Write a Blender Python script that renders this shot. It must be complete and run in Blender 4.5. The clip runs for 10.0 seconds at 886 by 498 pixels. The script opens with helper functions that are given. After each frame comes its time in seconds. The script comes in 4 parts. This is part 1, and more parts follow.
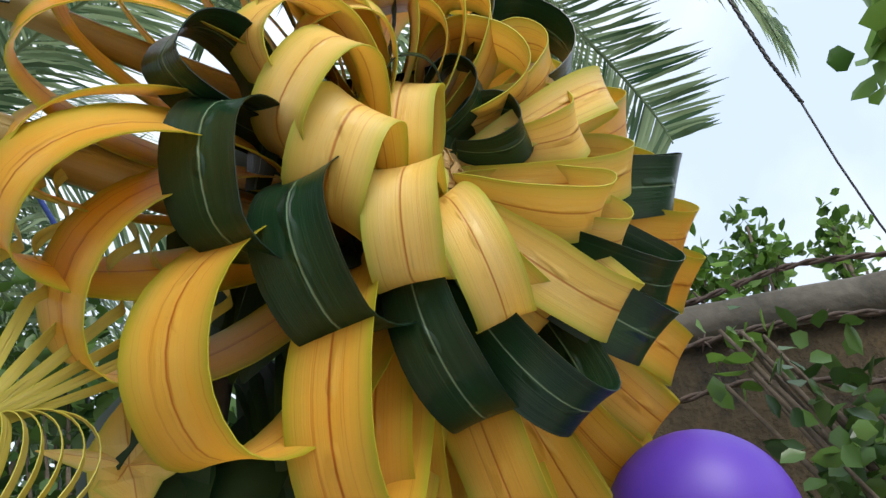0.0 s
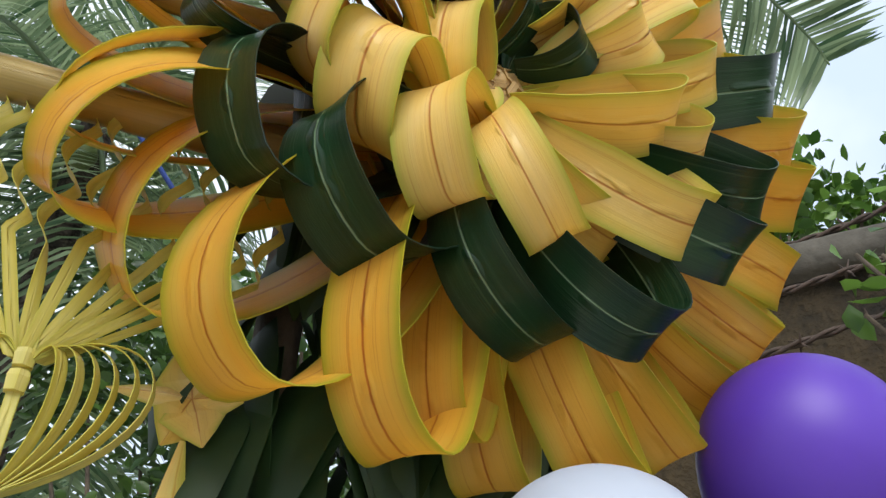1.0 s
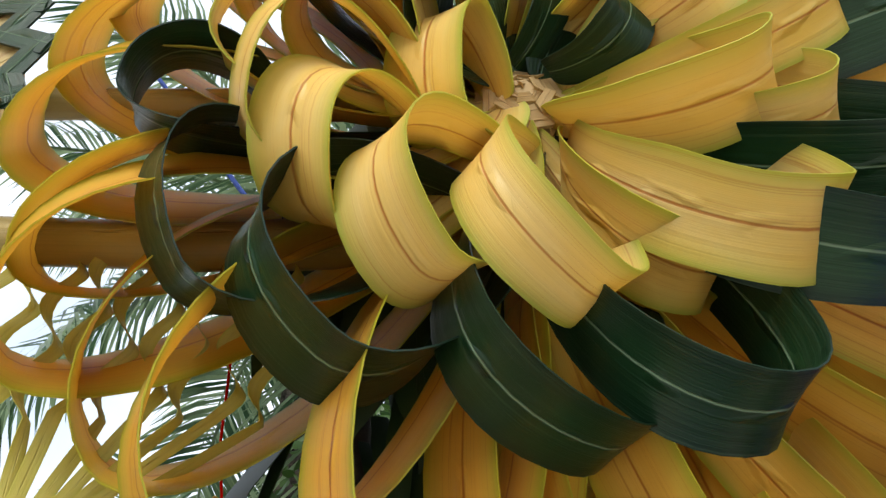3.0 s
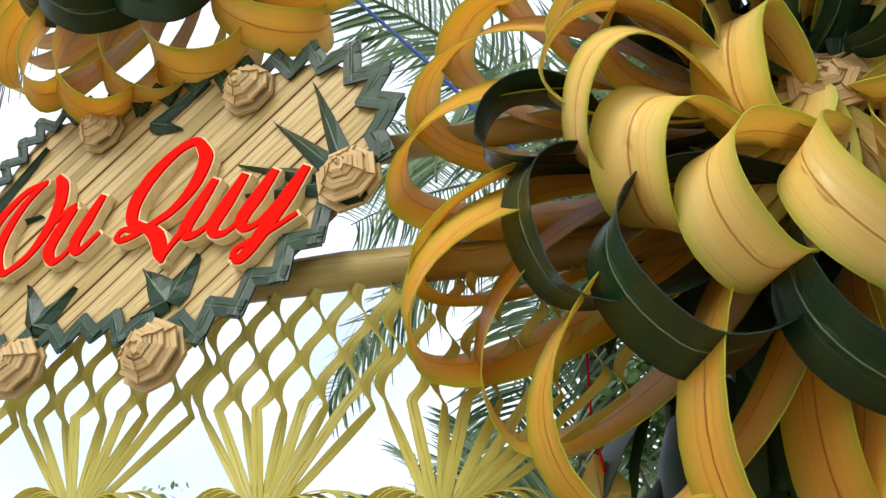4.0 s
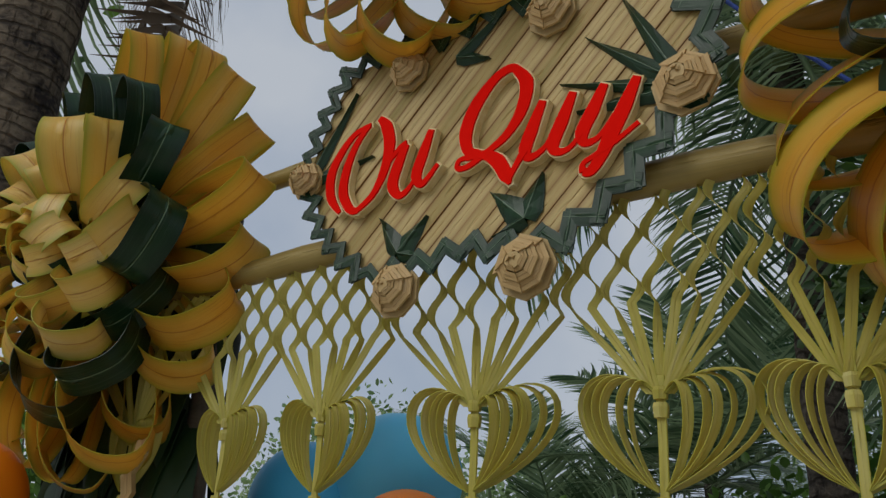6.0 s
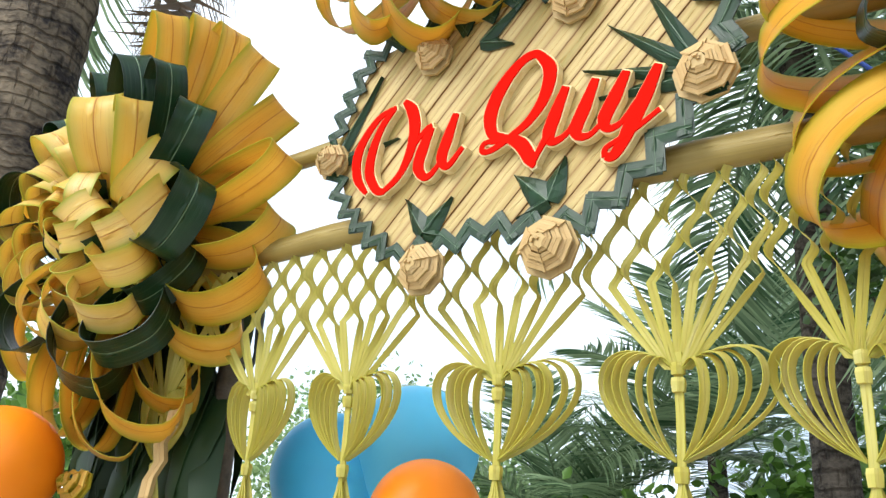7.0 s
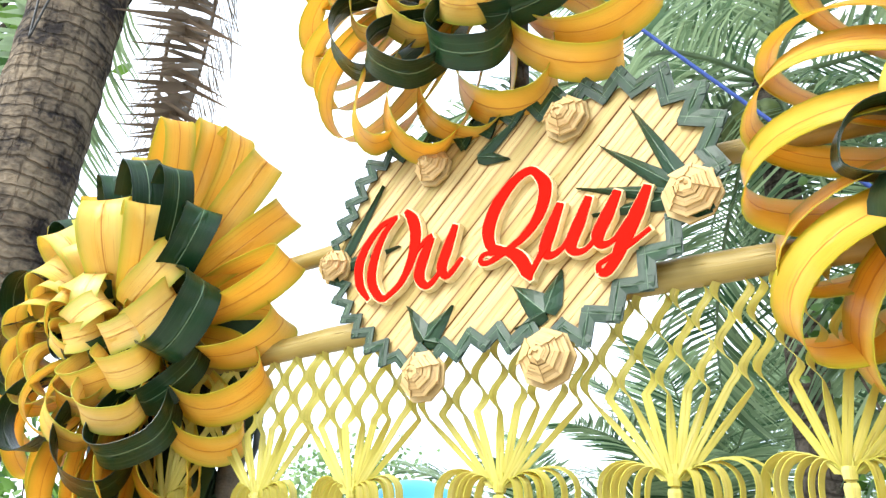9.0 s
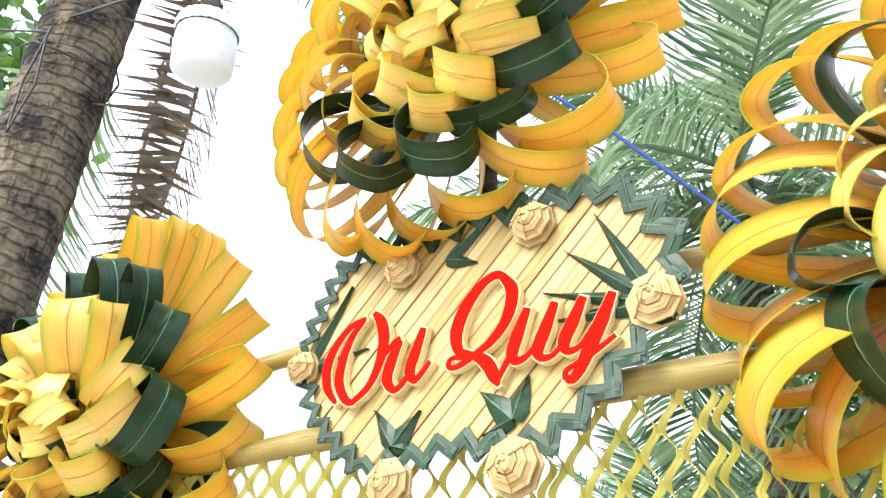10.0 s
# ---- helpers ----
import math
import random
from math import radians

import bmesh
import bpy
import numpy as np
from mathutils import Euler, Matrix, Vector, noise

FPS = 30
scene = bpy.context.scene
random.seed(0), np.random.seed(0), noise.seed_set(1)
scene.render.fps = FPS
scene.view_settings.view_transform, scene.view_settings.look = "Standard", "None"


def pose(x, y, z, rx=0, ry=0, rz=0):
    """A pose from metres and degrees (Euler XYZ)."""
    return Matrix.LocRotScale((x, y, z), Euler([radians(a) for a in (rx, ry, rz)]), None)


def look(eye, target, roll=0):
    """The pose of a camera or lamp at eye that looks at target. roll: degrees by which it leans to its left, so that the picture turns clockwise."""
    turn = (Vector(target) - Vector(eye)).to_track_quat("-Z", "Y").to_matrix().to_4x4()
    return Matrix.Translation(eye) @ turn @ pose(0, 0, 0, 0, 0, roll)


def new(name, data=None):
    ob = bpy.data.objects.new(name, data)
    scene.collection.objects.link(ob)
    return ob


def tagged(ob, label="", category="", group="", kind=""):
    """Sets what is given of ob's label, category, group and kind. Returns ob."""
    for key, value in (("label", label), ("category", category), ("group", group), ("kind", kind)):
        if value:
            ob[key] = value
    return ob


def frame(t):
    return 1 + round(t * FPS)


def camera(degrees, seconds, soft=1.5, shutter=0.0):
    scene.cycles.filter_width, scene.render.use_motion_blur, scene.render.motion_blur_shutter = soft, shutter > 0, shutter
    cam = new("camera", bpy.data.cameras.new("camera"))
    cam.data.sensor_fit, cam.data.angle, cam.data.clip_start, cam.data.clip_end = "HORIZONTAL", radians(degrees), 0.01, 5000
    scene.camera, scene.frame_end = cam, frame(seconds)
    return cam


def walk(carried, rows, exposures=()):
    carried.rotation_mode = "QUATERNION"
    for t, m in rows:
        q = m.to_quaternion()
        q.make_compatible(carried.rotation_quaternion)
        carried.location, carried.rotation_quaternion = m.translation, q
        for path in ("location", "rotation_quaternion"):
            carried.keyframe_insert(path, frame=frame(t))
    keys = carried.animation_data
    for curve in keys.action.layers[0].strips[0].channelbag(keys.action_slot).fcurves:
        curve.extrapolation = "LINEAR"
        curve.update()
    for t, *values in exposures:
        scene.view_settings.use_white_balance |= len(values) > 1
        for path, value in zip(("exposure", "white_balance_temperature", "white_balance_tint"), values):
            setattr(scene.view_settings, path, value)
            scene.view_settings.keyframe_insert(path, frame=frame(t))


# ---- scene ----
cam = camera(57.1, 10.0, soft=1.4)
PATH = [
    (0, (0.176, 0.008, 1.527), (1.019, 1.394, 2.697), -1.3),
    (0.5, (0.255, -0.001, 1.522), (0.919, 1.515, 2.646), 2.1),
    (1, (0.309, 0.006, 1.518), (0.825, 1.605, 2.602), 2.8),
    (1.5, (0.352, 0.01, 1.542), (0.754, 1.667, 2.587), 4.5),
    (2, (0.437, 0.098, 1.601), (0.748, 1.724, 2.723), 3.8),
    (2.2, (0.479, 0.15, 1.628), (0.736, 1.754, 2.796), 2.5),
    (3.3, (0.567, 0.096, 1.687), (0.246, 1.74, 2.779), 4.1),
    (3.5, (0.57, 0.057, 1.67), (0.106, 1.689, 2.729), 5.2),
    (4, (0.525, -0.035, 1.652), (-0.24, 1.539, 2.621), 5.9),
    (4.5, (0.431, -0.125, 1.64), (-0.481, 1.398, 2.563), 4.6),
    (5, (0.368, -0.193, 1.636), (-0.659, 1.301, 2.482), 2.8),
    (5.5, (0.343, -0.232, 1.629), (-0.747, 1.26, 2.394), 2.1),
    (6, (0.33, -0.266, 1.613), (-0.786, 1.241, 2.308), 2.9),
    (7.5, (0.339, -0.348, 1.604), (-0.797, 1.177, 2.225), 3.2),
    (8, (0.35, -0.359, 1.605), (-0.785, 1.169, 2.218), 3.3),
    (8.5, (0.352, -0.384, 1.626), (-0.771, 1.144, 2.261), 3.0),
    (9, (0.357, -0.408, 1.654), (-0.725, 1.079, 2.44), 2.7),
    (9.5, (0.371, -0.42, 1.678), (-0.66, 1.025, 2.6), 2.4),
    (10, (0.384, -0.415, 1.685), (-0.61, 1.023, 2.657), 2.2),
]
EXPOSURES = [(0, 0.72, 6500, 10), (1.5, 0.72, 6500, 10), (2.2, 0.76, 6500, 10), (3.3, 0.84, 6500, 10), (4.0, 0.78, 6500, 10), (4.5, 0.58, 6500, 10), (5.0, 0.2, 6500, 10), (5.5, -0.25, 6500, 10), (6.2, -0.7, 6420, 8), (7.0, 1.1, 6350, 6), (7.3, 1.3, 6350, 6), (8.5, 1.7, 6350, 6), (10.0, 1.86, 6350, 6)]
walk(cam, [(t, look(eye, target, roll)) for t, eye, target, roll in PATH], EXPOSURES)

# ---- light ----
world = bpy.data.worlds.new("overcast_sky")
scene.world = world
world.use_nodes = True
wn, wl = world.node_tree.nodes, world.node_tree.links
wn.clear()
SUN_EL, SUN_ROT = 58.0, 200.0
sky = wn.new("ShaderNodeTexSky")
sky.sky_type = "NISHITA"
sky.sun_disc = False
sky.sun_elevation, sky.sun_rotation = radians(SUN_EL), radians(SUN_ROT)
sky.air_density, sky.dust_density, sky.ozone_density = 1.0, 3.0, 1.0
wco = wn.new("ShaderNodeTexCoord")
wno = wn.new("ShaderNodeTexNoise")
wno.inputs["Scale"].default_value, wno.inputs["Detail"].default_value = 2.2, 5.0
wra = wn.new("ShaderNodeValToRGB")
wra.color_ramp.elements[0].position, wra.color_ramp.elements[0].color = 0.38, (5.2, 6.2, 7.9, 1)
wra.color_ramp.elements[1].position, wra.color_ramp.elements[1].color = 0.62, (8.2, 8.7, 9.5, 1)
wmx = wn.new("ShaderNodeMixRGB")
wmx.inputs[0].default_value = 0.85
wbg = wn.new("ShaderNodeBackground")
wbg.inputs["Strength"].default_value = 0.1
wou = wn.new("ShaderNodeOutputWorld")
wl.new(wco.outputs["Generated"], wno.inputs["Vector"])
wl.new(wno.outputs["Fac"], wra.inputs[0])
wl.new(sky.outputs[0], wmx.inputs[1])
wl.new(wra.outputs[0], wmx.inputs[2])
wl.new(wmx.outputs[0], wbg.inputs["Color"])
wl.new(wbg.outputs[0], wou.inputs[0])
sun = new("sun", bpy.data.lights.new("sun", "SUN"))
sun.data.energy, sun.data.angle, sun.data.color = 1.9, radians(35), (1.0, 0.97, 0.92)
sun.matrix_world = look((0, 0, 0), (0.25, 0.74, -0.68))


# ---- materials ----
def material(name, rough=0.5, spec=0.5):
    m = bpy.data.materials.new(name)
    m.use_nodes = True
    b = m.node_tree.nodes["Principled BSDF"]
    b.inputs["Roughness"].default_value = rough
    b.inputs["Specular IOR Level"].default_value = spec
    return m, m.node_tree.nodes, m.node_tree.links, b


def ramp(nodes, stops):
    r = nodes.new("ShaderNodeValToRGB")
    e = r.color_ramp.elements
    while len(e) < len(stops):
        e.new(0.5)
    for k, (p, c) in zip(e, stops):
        k.position, k.color = p, (*c, 1)
    return r


def math_node(nodes, links, op, a, b=0.0):
    m = nodes.new("ShaderNodeMath")
    m.operation = op
    for k, v in enumerate((a, b)):
        if isinstance(v, (int, float)):
            m.inputs[k].default_value = v
        else:
            links.new(v, m.inputs[k])
    return m.outputs[0]


def mix_node(nodes, links, fac, a, b, how="MIX"):
    m = nodes.new("ShaderNodeMixRGB")
    m.blend_type = how
    for k, v in enumerate((fac, a, b)):
        if isinstance(v, (int, float)):
            m.inputs[k].default_value = v
        elif isinstance(v, tuple):
            m.inputs[k].default_value = (*v, 1)
        else:
            links.new(v, m.inputs[k])
    return m.outputs[0]


def noise_node(nodes, links, vec, scale, detail=3.0, stretch=(1, 1, 1)):
    mp = nodes.new("ShaderNodeMapping")
    mp.inputs["Scale"].default_value = stretch
    links.new(vec, mp.inputs["Vector"])
    n = nodes.new("ShaderNodeTexNoise")
    n.inputs["Scale"].default_value, n.inputs["Detail"].default_value = scale, detail
    links.new(mp.outputs[0], n.inputs["Vector"])
    return n.outputs["Fac"]


def leaf_material(name, body, edge, rib, rough, through_light, streak, rib_w=0.018, spread=0.25, vein_mix=0.32, gloss=0.45, glow=0.5):
    """A strip of palm leaf: u runs across (rib at the middle), v along it in metres."""
    m, n, l, b = material(name, rough, gloss)
    uv = n.new("ShaderNodeUVMap").outputs[0]
    sep = n.new("ShaderNodeSeparateXYZ")
    l.new(uv, sep.inputs[0])
    info = n.new("ShaderNodeObjectInfo")
    shift = n.new("ShaderNodeCombineXYZ")
    l.new(math_node(n, l, "MULTIPLY", info.outputs["Random"], 37.0), shift.inputs[1])
    l.new(math_node(n, l, "MULTIPLY", info.outputs["Random"], 11.0), shift.inputs[0])
    add = n.new("ShaderNodeVectorMath")
    l.new(uv, add.inputs[0])
    l.new(shift.outputs[0], add.inputs[1])
    vec = add.outputs[0]
    blot = noise_node(n, l, vec, 2.0, 3.0, (1.2, 4.0, 1))
    fibre = noise_node(n, l, vec, 1.0, 4.0, (60, 2.0, 1))
    vein = noise_node(n, l, vec, 1.0, 1.0, (13, 0.5, 1))
    col = ramp(n, [(0.25, body[0]), (0.55, body[1]), (0.8, body[2])])
    tone = math_node(n, l, "ADD", math_node(n, l, "MULTIPLY", blot, 0.75), math_node(n, l, "MULTIPLY", info.outputs["Random"], spread))
    l.new(tone, col.inputs[0])
    off = math_node(n, l, "ABSOLUTE", math_node(n, l, "SUBTRACT", sep.outputs[0], 0.5))
    wob = math_node(n, l, "ADD", off, math_node(n, l, "MULTIPLY", math_node(n, l, "SUBTRACT", blot, 0.5), 0.16))
    er = ramp(n, [(0.22, (0, 0, 0)), (0.40, (0.40, 0.40, 0.40)), (0.49, (1, 1, 1))])
    l.new(wob, er.inputs[0])
    c = mix_node(n, l, math_node(n, l, "MULTIPLY", er.outputs[0], 0.85), col.outputs[0], edge)
    fr = ramp(n, [(0.30, (0.80, 0.80, 0.80)), (0.55, (1, 1, 1))])
    l.new(fibre, fr.inputs[0])
    c = mix_node(n, l, streak, c, fr.outputs[0], "MULTIPLY")
    vr = ramp(n, [(0.490, (0, 0, 0)), (0.5, (1, 1, 1)), (0.510, (0, 0, 0))])
    l.new(vein, vr.inputs[0])
    c = mix_node(n, l, math_node(n, l, "MULTIPLY", vr.outputs[0], vein_mix), c, rib)
    rr = ramp(n, [(rib_w * 0.5, (1, 1, 1)), (rib_w * 1.6, (0, 0, 0))])
    rwob = math_node(n, l, "ADD", off, math_node(n, l, "MULTIPLY", math_node(n, l, "SUBTRACT", fibre, 0.5), 0.01))
    l.new(rwob, rr.inputs[0])
    c = mix_node(n, l, math_node(n, l, "MULTIPLY", rr.outputs[0], 0.8), c, rib)
    l.new(c, b.inputs["Base Color"])
    bump = n.new("ShaderNodeBump")
    bump.inputs["Strength"].default_value, bump.inputs["Distance"].default_value = 0.5, 0.0008
    bub = noise_node(n, l, vec, 1.0, 0.0, (5, 26, 1))
    br_ = ramp(n, [(0.53, (0, 0, 0)), (0.70, (1, 1, 1))])
    l.new(bub, br_.inputs[0])
    near = ramp(n, [(0.04, (1, 1, 1)), (0.14, (0, 0, 0))])
    l.new(off, near.inputs[0])
    blister = math_node(n, l, "MULTIPLY", br_.outputs[0], near.outputs[0])
    bump2 = n.new("ShaderNodeBump")
    bump2.inputs["Strength"].default_value, bump2.inputs["Distance"].default_value = 0.55, 0.0045
    l.new(blister, bump2.inputs["Height"])
    l.new(bump2.outputs[0], bump.inputs["Normal"])
    hgt = math_node(n, l, "SUBTRACT", math_node(n, l, "ADD", fibre, math_node(n, l, "MULTIPLY", vein, 1.5)), rr.outputs[0])
    l.new(hgt, bump.inputs["Height"])
    l.new(bump.outputs[0], b.inputs["Normal"])
    tr = n.new("ShaderNodeBsdfTranslucent")
    l.new(mix_node(n, l, glow, c, (1.0, 0.78, 0.28)), tr.inputs["Color"])
    ms = n.new("ShaderNodeMixShader")
    ms.inputs[0].default_value = through_light
    l.new(b.outputs[0], ms.inputs[1])
    l.new(tr.outputs[0], ms.inputs[2])
    l.new(ms.outputs[0], n["Material Output"].inputs["Surface"])
    return m


def mottled(name, a, b_col, scale=8.0, rough=0.6, bump=0.3, dist=0.005, stretch=(1, 1, 1), spec=0.4, random_tone=0.0):
    m, n, l, b = material(name, rough, spec)
    co = n.new("ShaderNodeTexCoord").outputs["Object"]
    big = noise_node(n, l, co, scale, 4.0, stretch)
    fine = noise_node(n, l, co, scale * 7, 4.0, stretch)
    t = math_node(n, l, "ADD", math_node(n, l, "MULTIPLY", big, 0.7), math_node(n, l, "MULTIPLY", fine, 0.3))
    if random_tone:
        inf = n.new("ShaderNodeObjectInfo")
        t = math_node(n, l, "ADD", t, math_node(n, l, "MULTIPLY", math_node(n, l, "SUBTRACT", inf.outputs["Random"], 0.5), random_tone))
    r = ramp(n, [(0.32, a), (0.68, b_col)])
    l.new(t, r.inputs[0])
    l.new(r.outputs[0], b.inputs["Base Color"])
    bp = n.new("ShaderNodeBump")
    bp.inputs["Strength"].default_value, bp.inputs["Distance"].default_value = bump, dist
    l.new(math_node(n, l, "ADD", big, fine), bp.inputs["Height"])
    l.new(bp.outputs[0], b.inputs["Normal"])
    return m


def foliage(name, a, b_col, rough=0.4, trans=0.3):
    m, n, l, b = material(name, rough, 0.4)
    geo = n.new("ShaderNodeNewGeometry")
    co = n.new("ShaderNodeTexCoord").outputs["Object"]
    big = noise_node(n, l, co, 1.5, 3.0)
    t = math_node(n, l, "ADD", math_node(n, l, "MULTIPLY", geo.outputs["Random Per Island"], 0.6), math_node(n, l, "MULTIPLY", big, 0.4))
    r = ramp(n, [(0.2, a), (0.8, b_col)])
    l.new(t, r.inputs[0])
    l.new(r.outputs[0], b.inputs["Base Color"])
    tr = n.new("ShaderNodeBsdfTranslucent")
    l.new(r.outputs[0], tr.inputs["Color"])
    ms = n.new("ShaderNodeMixShader")
    ms.inputs[0].default_value = trans
    l.new(b.outputs[0], ms.inputs[1])
    l.new(tr.outputs[0], ms.inputs[2])
    l.new(ms.outputs[0], n["Material Output"].inputs["Surface"])
    return m


YELLOW = leaf_material("yellow_palm_leaf", ((0.78, 0.44, 0.045), (0.82, 0.55, 0.10), (0.83, 0.64, 0.22)), (0.33, 0.40, 0.02), (0.42, 0.075, 0.006), 0.40, 0.55, 0.25, 0.013, vein_mix=0.55)
CREAM = leaf_material("cream_palm_leaf", ((0.82, 0.56, 0.09), (0.86, 0.65, 0.20), (0.87, 0.72, 0.36)), (0.38, 0.46, 0.04), (0.46, 0.12, 0.012), 0.40, 0.45, 0.22, 0.013, vein_mix=0.55)
GREEN = leaf_material("dark_green_palm_leaf", ((0.005, 0.021, 0.007), (0.008, 0.034, 0.011), (0.015, 0.054, 0.018)), (0.006, 0.020, 0.010), (0.17, 0.25, 0.15), 0.33, 0.04, 0.12, 0.012, 0.25, 0.10, 0.34, 0.0)
LIME = leaf_material("young_lime_palm_leaf", ((0.52, 0.47, 0.08), (0.65, 0.60, 0.16), (0.74, 0.70, 0.34)), (0.50, 0.50, 0.07), (0.50, 0.45, 0.12), 0.45, 0.42, 0.4)
DRY = leaf_material("dry_cream_leaf", ((0.50, 0.32, 0.12), (0.60, 0.41, 0.18), (0.66, 0.48, 0.25)), (0.48, 0.34, 0.14), (0.33, 0.17, 0.05), 0.6, 0.12, 0.5)
BOARD = leaf_material("pale_leaf_board", ((0.27, 0.215, 0.055), (0.42, 0.305, 0.105), (0.52, 0.395, 0.165)), (0.22, 0.095, 0.02), (0.34, 0.16, 0.035), 0.6, 0.0, 0.85, 0.012, spread=0.55)
BEAM = leaf_material("yellow_palm_stalk", ((0.19, 0.13, 0.03), (0.29, 0.21, 0.055), (0.40, 0.31, 0.11)), (0.24, 0.17, 0.04), (0.30, 0.20, 0.05), 0.45, 0.0, 0.5)


def bark_material(name, dark, pale, rings):
    m, n, l, b = material(name, 0.92, 0.2)
    co = n.new("ShaderNodeTexCoord").outputs["Object"]
    patch = noise_node(n, l, co, 7.0, 6.0, (1, 1, 0.9))
    fine = noise_node(n, l, co, 38.0, 5.0, (1, 1, 1.6))
    crack = noise_node(n, l, co, 16.0, 4.0, (2.5, 2.5, 0.5))
    wave = n.new("ShaderNodeTexWave")
    wave.wave_type, wave.bands_direction = "BANDS", "Z"
    wave.inputs["Scale"].default_value, wave.inputs["Distortion"].default_value = rings, 5.0
    wave.inputs["Detail"].default_value, wave.inputs["Detail Scale"].default_value = 3.0, 1.2
    l.new(co, wave.inputs["Vector"])
    t = math_node(n, l, "ADD", math_node(n, l, "MULTIPLY", patch, 0.65), math_node(n, l, "MULTIPLY", fine, 0.35))
    r = ramp(n, [(0.40, dark), (0.50, tuple((p + q) / 2 for p, q in zip(dark, pale))), (0.62, pale)])
    l.new(t, r.inputs[0])
    wr = ramp(n, [(0.02, (0.35, 0.33, 0.30)), (0.16, (1, 1, 1))])
    l.new(wave.outputs["Fac"], wr.inputs[0])
    c = mix_node(n, l, 0.75, r.outputs[0], wr.outputs[0], "MULTIPLY")
    cr = ramp(n, [(0.36, (0.45, 0.42, 0.4)), (0.46, (1, 1, 1))])
    l.new(crack, cr.inputs[0])
    c = mix_node(n, l, 0.8, c, cr.outputs[0], "MULTIPLY")
    l.new(c, b.inputs["Base Color"])
    bp = n.new("ShaderNodeBump")
    bp.inputs["Strength"].default_value, bp.inputs["Distance"].default_value = 0.8, 0.02
    l.new(math_node(n, l, "ADD", math_node(n, l, "ADD", wr.outputs[0], fine), cr.outputs[0]), bp.inputs["Height"])
    l.new(bp.outputs[0], b.inputs["Normal"])
    return m


BARK = bark_material("coconut_bark", (0.028, 0.023, 0.022), (0.21, 0.165, 0.115), 6.0)
DARKBARK = bark_material("dark_bark", (0.03, 0.026, 0.022), (0.13, 0.11, 0.09), 3.0)
FROND = foliage("coconut_frond_green", (0.045, 0.10, 0.045), (0.34, 0.44, 0.25), 0.3, 0.5)
DRYFROND = foliage("dry_frond_brown", (0.07, 0.045, 0.03), (0.20, 0.14, 0.09), 0.7, 0.2)
CREEPER = foliage("creeper_leaf_green", (0.015, 0.045, 0.010), (0.08, 0.16, 0.03), 0.3, 0.25)
SHRUB = foliage("shrub_leaf_green", (0.03, 0.085, 0.015), (0.16, 0.30, 0.05), 0.35, 0.35)
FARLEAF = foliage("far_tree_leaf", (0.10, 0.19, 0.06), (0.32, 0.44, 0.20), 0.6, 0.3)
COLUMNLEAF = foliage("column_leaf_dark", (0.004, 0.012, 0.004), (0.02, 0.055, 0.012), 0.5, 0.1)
STEM = mottled("twig_brown", (0.05, 0.04, 0.03), (0.14, 0.11, 0.08), 20, 0.9)
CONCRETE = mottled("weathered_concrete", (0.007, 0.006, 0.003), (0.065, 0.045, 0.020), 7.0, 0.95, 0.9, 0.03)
WIRE = mottled("rusty_wire", (0.03, 0.022, 0.018), (0.09, 0.06, 0.045), 60, 0.7)
CABLE = mottled("black_cable", (0.012, 0.012, 0.012), (0.03, 0.03, 0.03), 40, 0.5)
ROPE = mottled("blue_rope", (0.01, 0.03, 0.15), (0.02, 0.06, 0.28), 90, 0.7)
# ground colour is assumed, paled to bounce fill light onto the flowers' undersides
BOUNCE_GROUND = mottled("pale_bounce_ground", (0.40, 0.36, 0.30), (0.56, 0.51, 0.43), 1.2, 0.95, 0.5, 0.03)
RED = mottled("red_letter_paint", (0.66, 0.004, 0.001), (0.74, 0.006, 0.002), 12, 0.9, 0.05, 0.002, (1, 1, 1), 0.05)
FOAM = mottled("gold_foam_edge", (0.62, 0.46, 0.18), (0.76, 0.64, 0.38), 60, 0.8, 0.5, 0.002)
NUT = mottled("green_coconut", (0.06, 0.10, 0.03), (0.16, 0.20, 0.07), 8, 0.45)
WHITE = mottled("white_plastic", (0.72, 0.73, 0.76), (0.80, 0.81, 0.83), 10, 0.4, 0.02)
DIFFUSER = mottled("milky_diffuser", (0.62, 0.68, 0.80), (0.68, 0.74, 0.85), 4, 0.35, 0.02)


def balloon_material(name, colour):
    m, n, l, b = material(name, 0.42, 0.3)
    co = n.new("ShaderNodeTexCoord").outputs["Object"]
    f = noise_node(n, l, co, 6.0, 3.0)
    c = mix_node(n, l, f, tuple(v * 0.85 for v in colour), tuple(min(1, v * 1.12) for v in colour))
    l.new(c, b.inputs["Base Color"])
    b.inputs["Subsurface Weight"].default_value = 0.1
    b.inputs["Subsurface Radius"].default_value = (0.02, 0.02, 0.02)
    return m


# ---- mesh helpers ----
def mesh_object(name, verts, faces, mat, parent=None, uvs=None, smooth=True, label="", m=None):
    me = bpy.data.meshes.new(name)
    me.from_pydata([tuple(v) for v in verts], [], faces)
    if uvs is not None:
        lay = me.uv_layers.new(name="UVMap")
        idx = np.empty(len(me.loops), dtype=np.int32)
        me.loops.foreach_get("vertex_index", idx)
        lay.data.foreach_set("uv", np.asarray(uvs, dtype=np.float32)[idx].ravel())
    me.polygons.foreach_set("use_smooth", [smooth] * len(me.polygons))
    me.materials.append(mat)
    me.update()
    ob = new(name, me)
    if parent is not None:
        ob.parent = parent
    if m is not None:
        ob.matrix_basis = m
    if label:
        tagged(ob, label=label)
    return ob


def empty(name, m, label, category, group="", kind=""):
    ob = new(name)
    ob.empty_display_size = 0.05
    ob.matrix_basis = m
    return tagged(ob, label, category, group, kind)


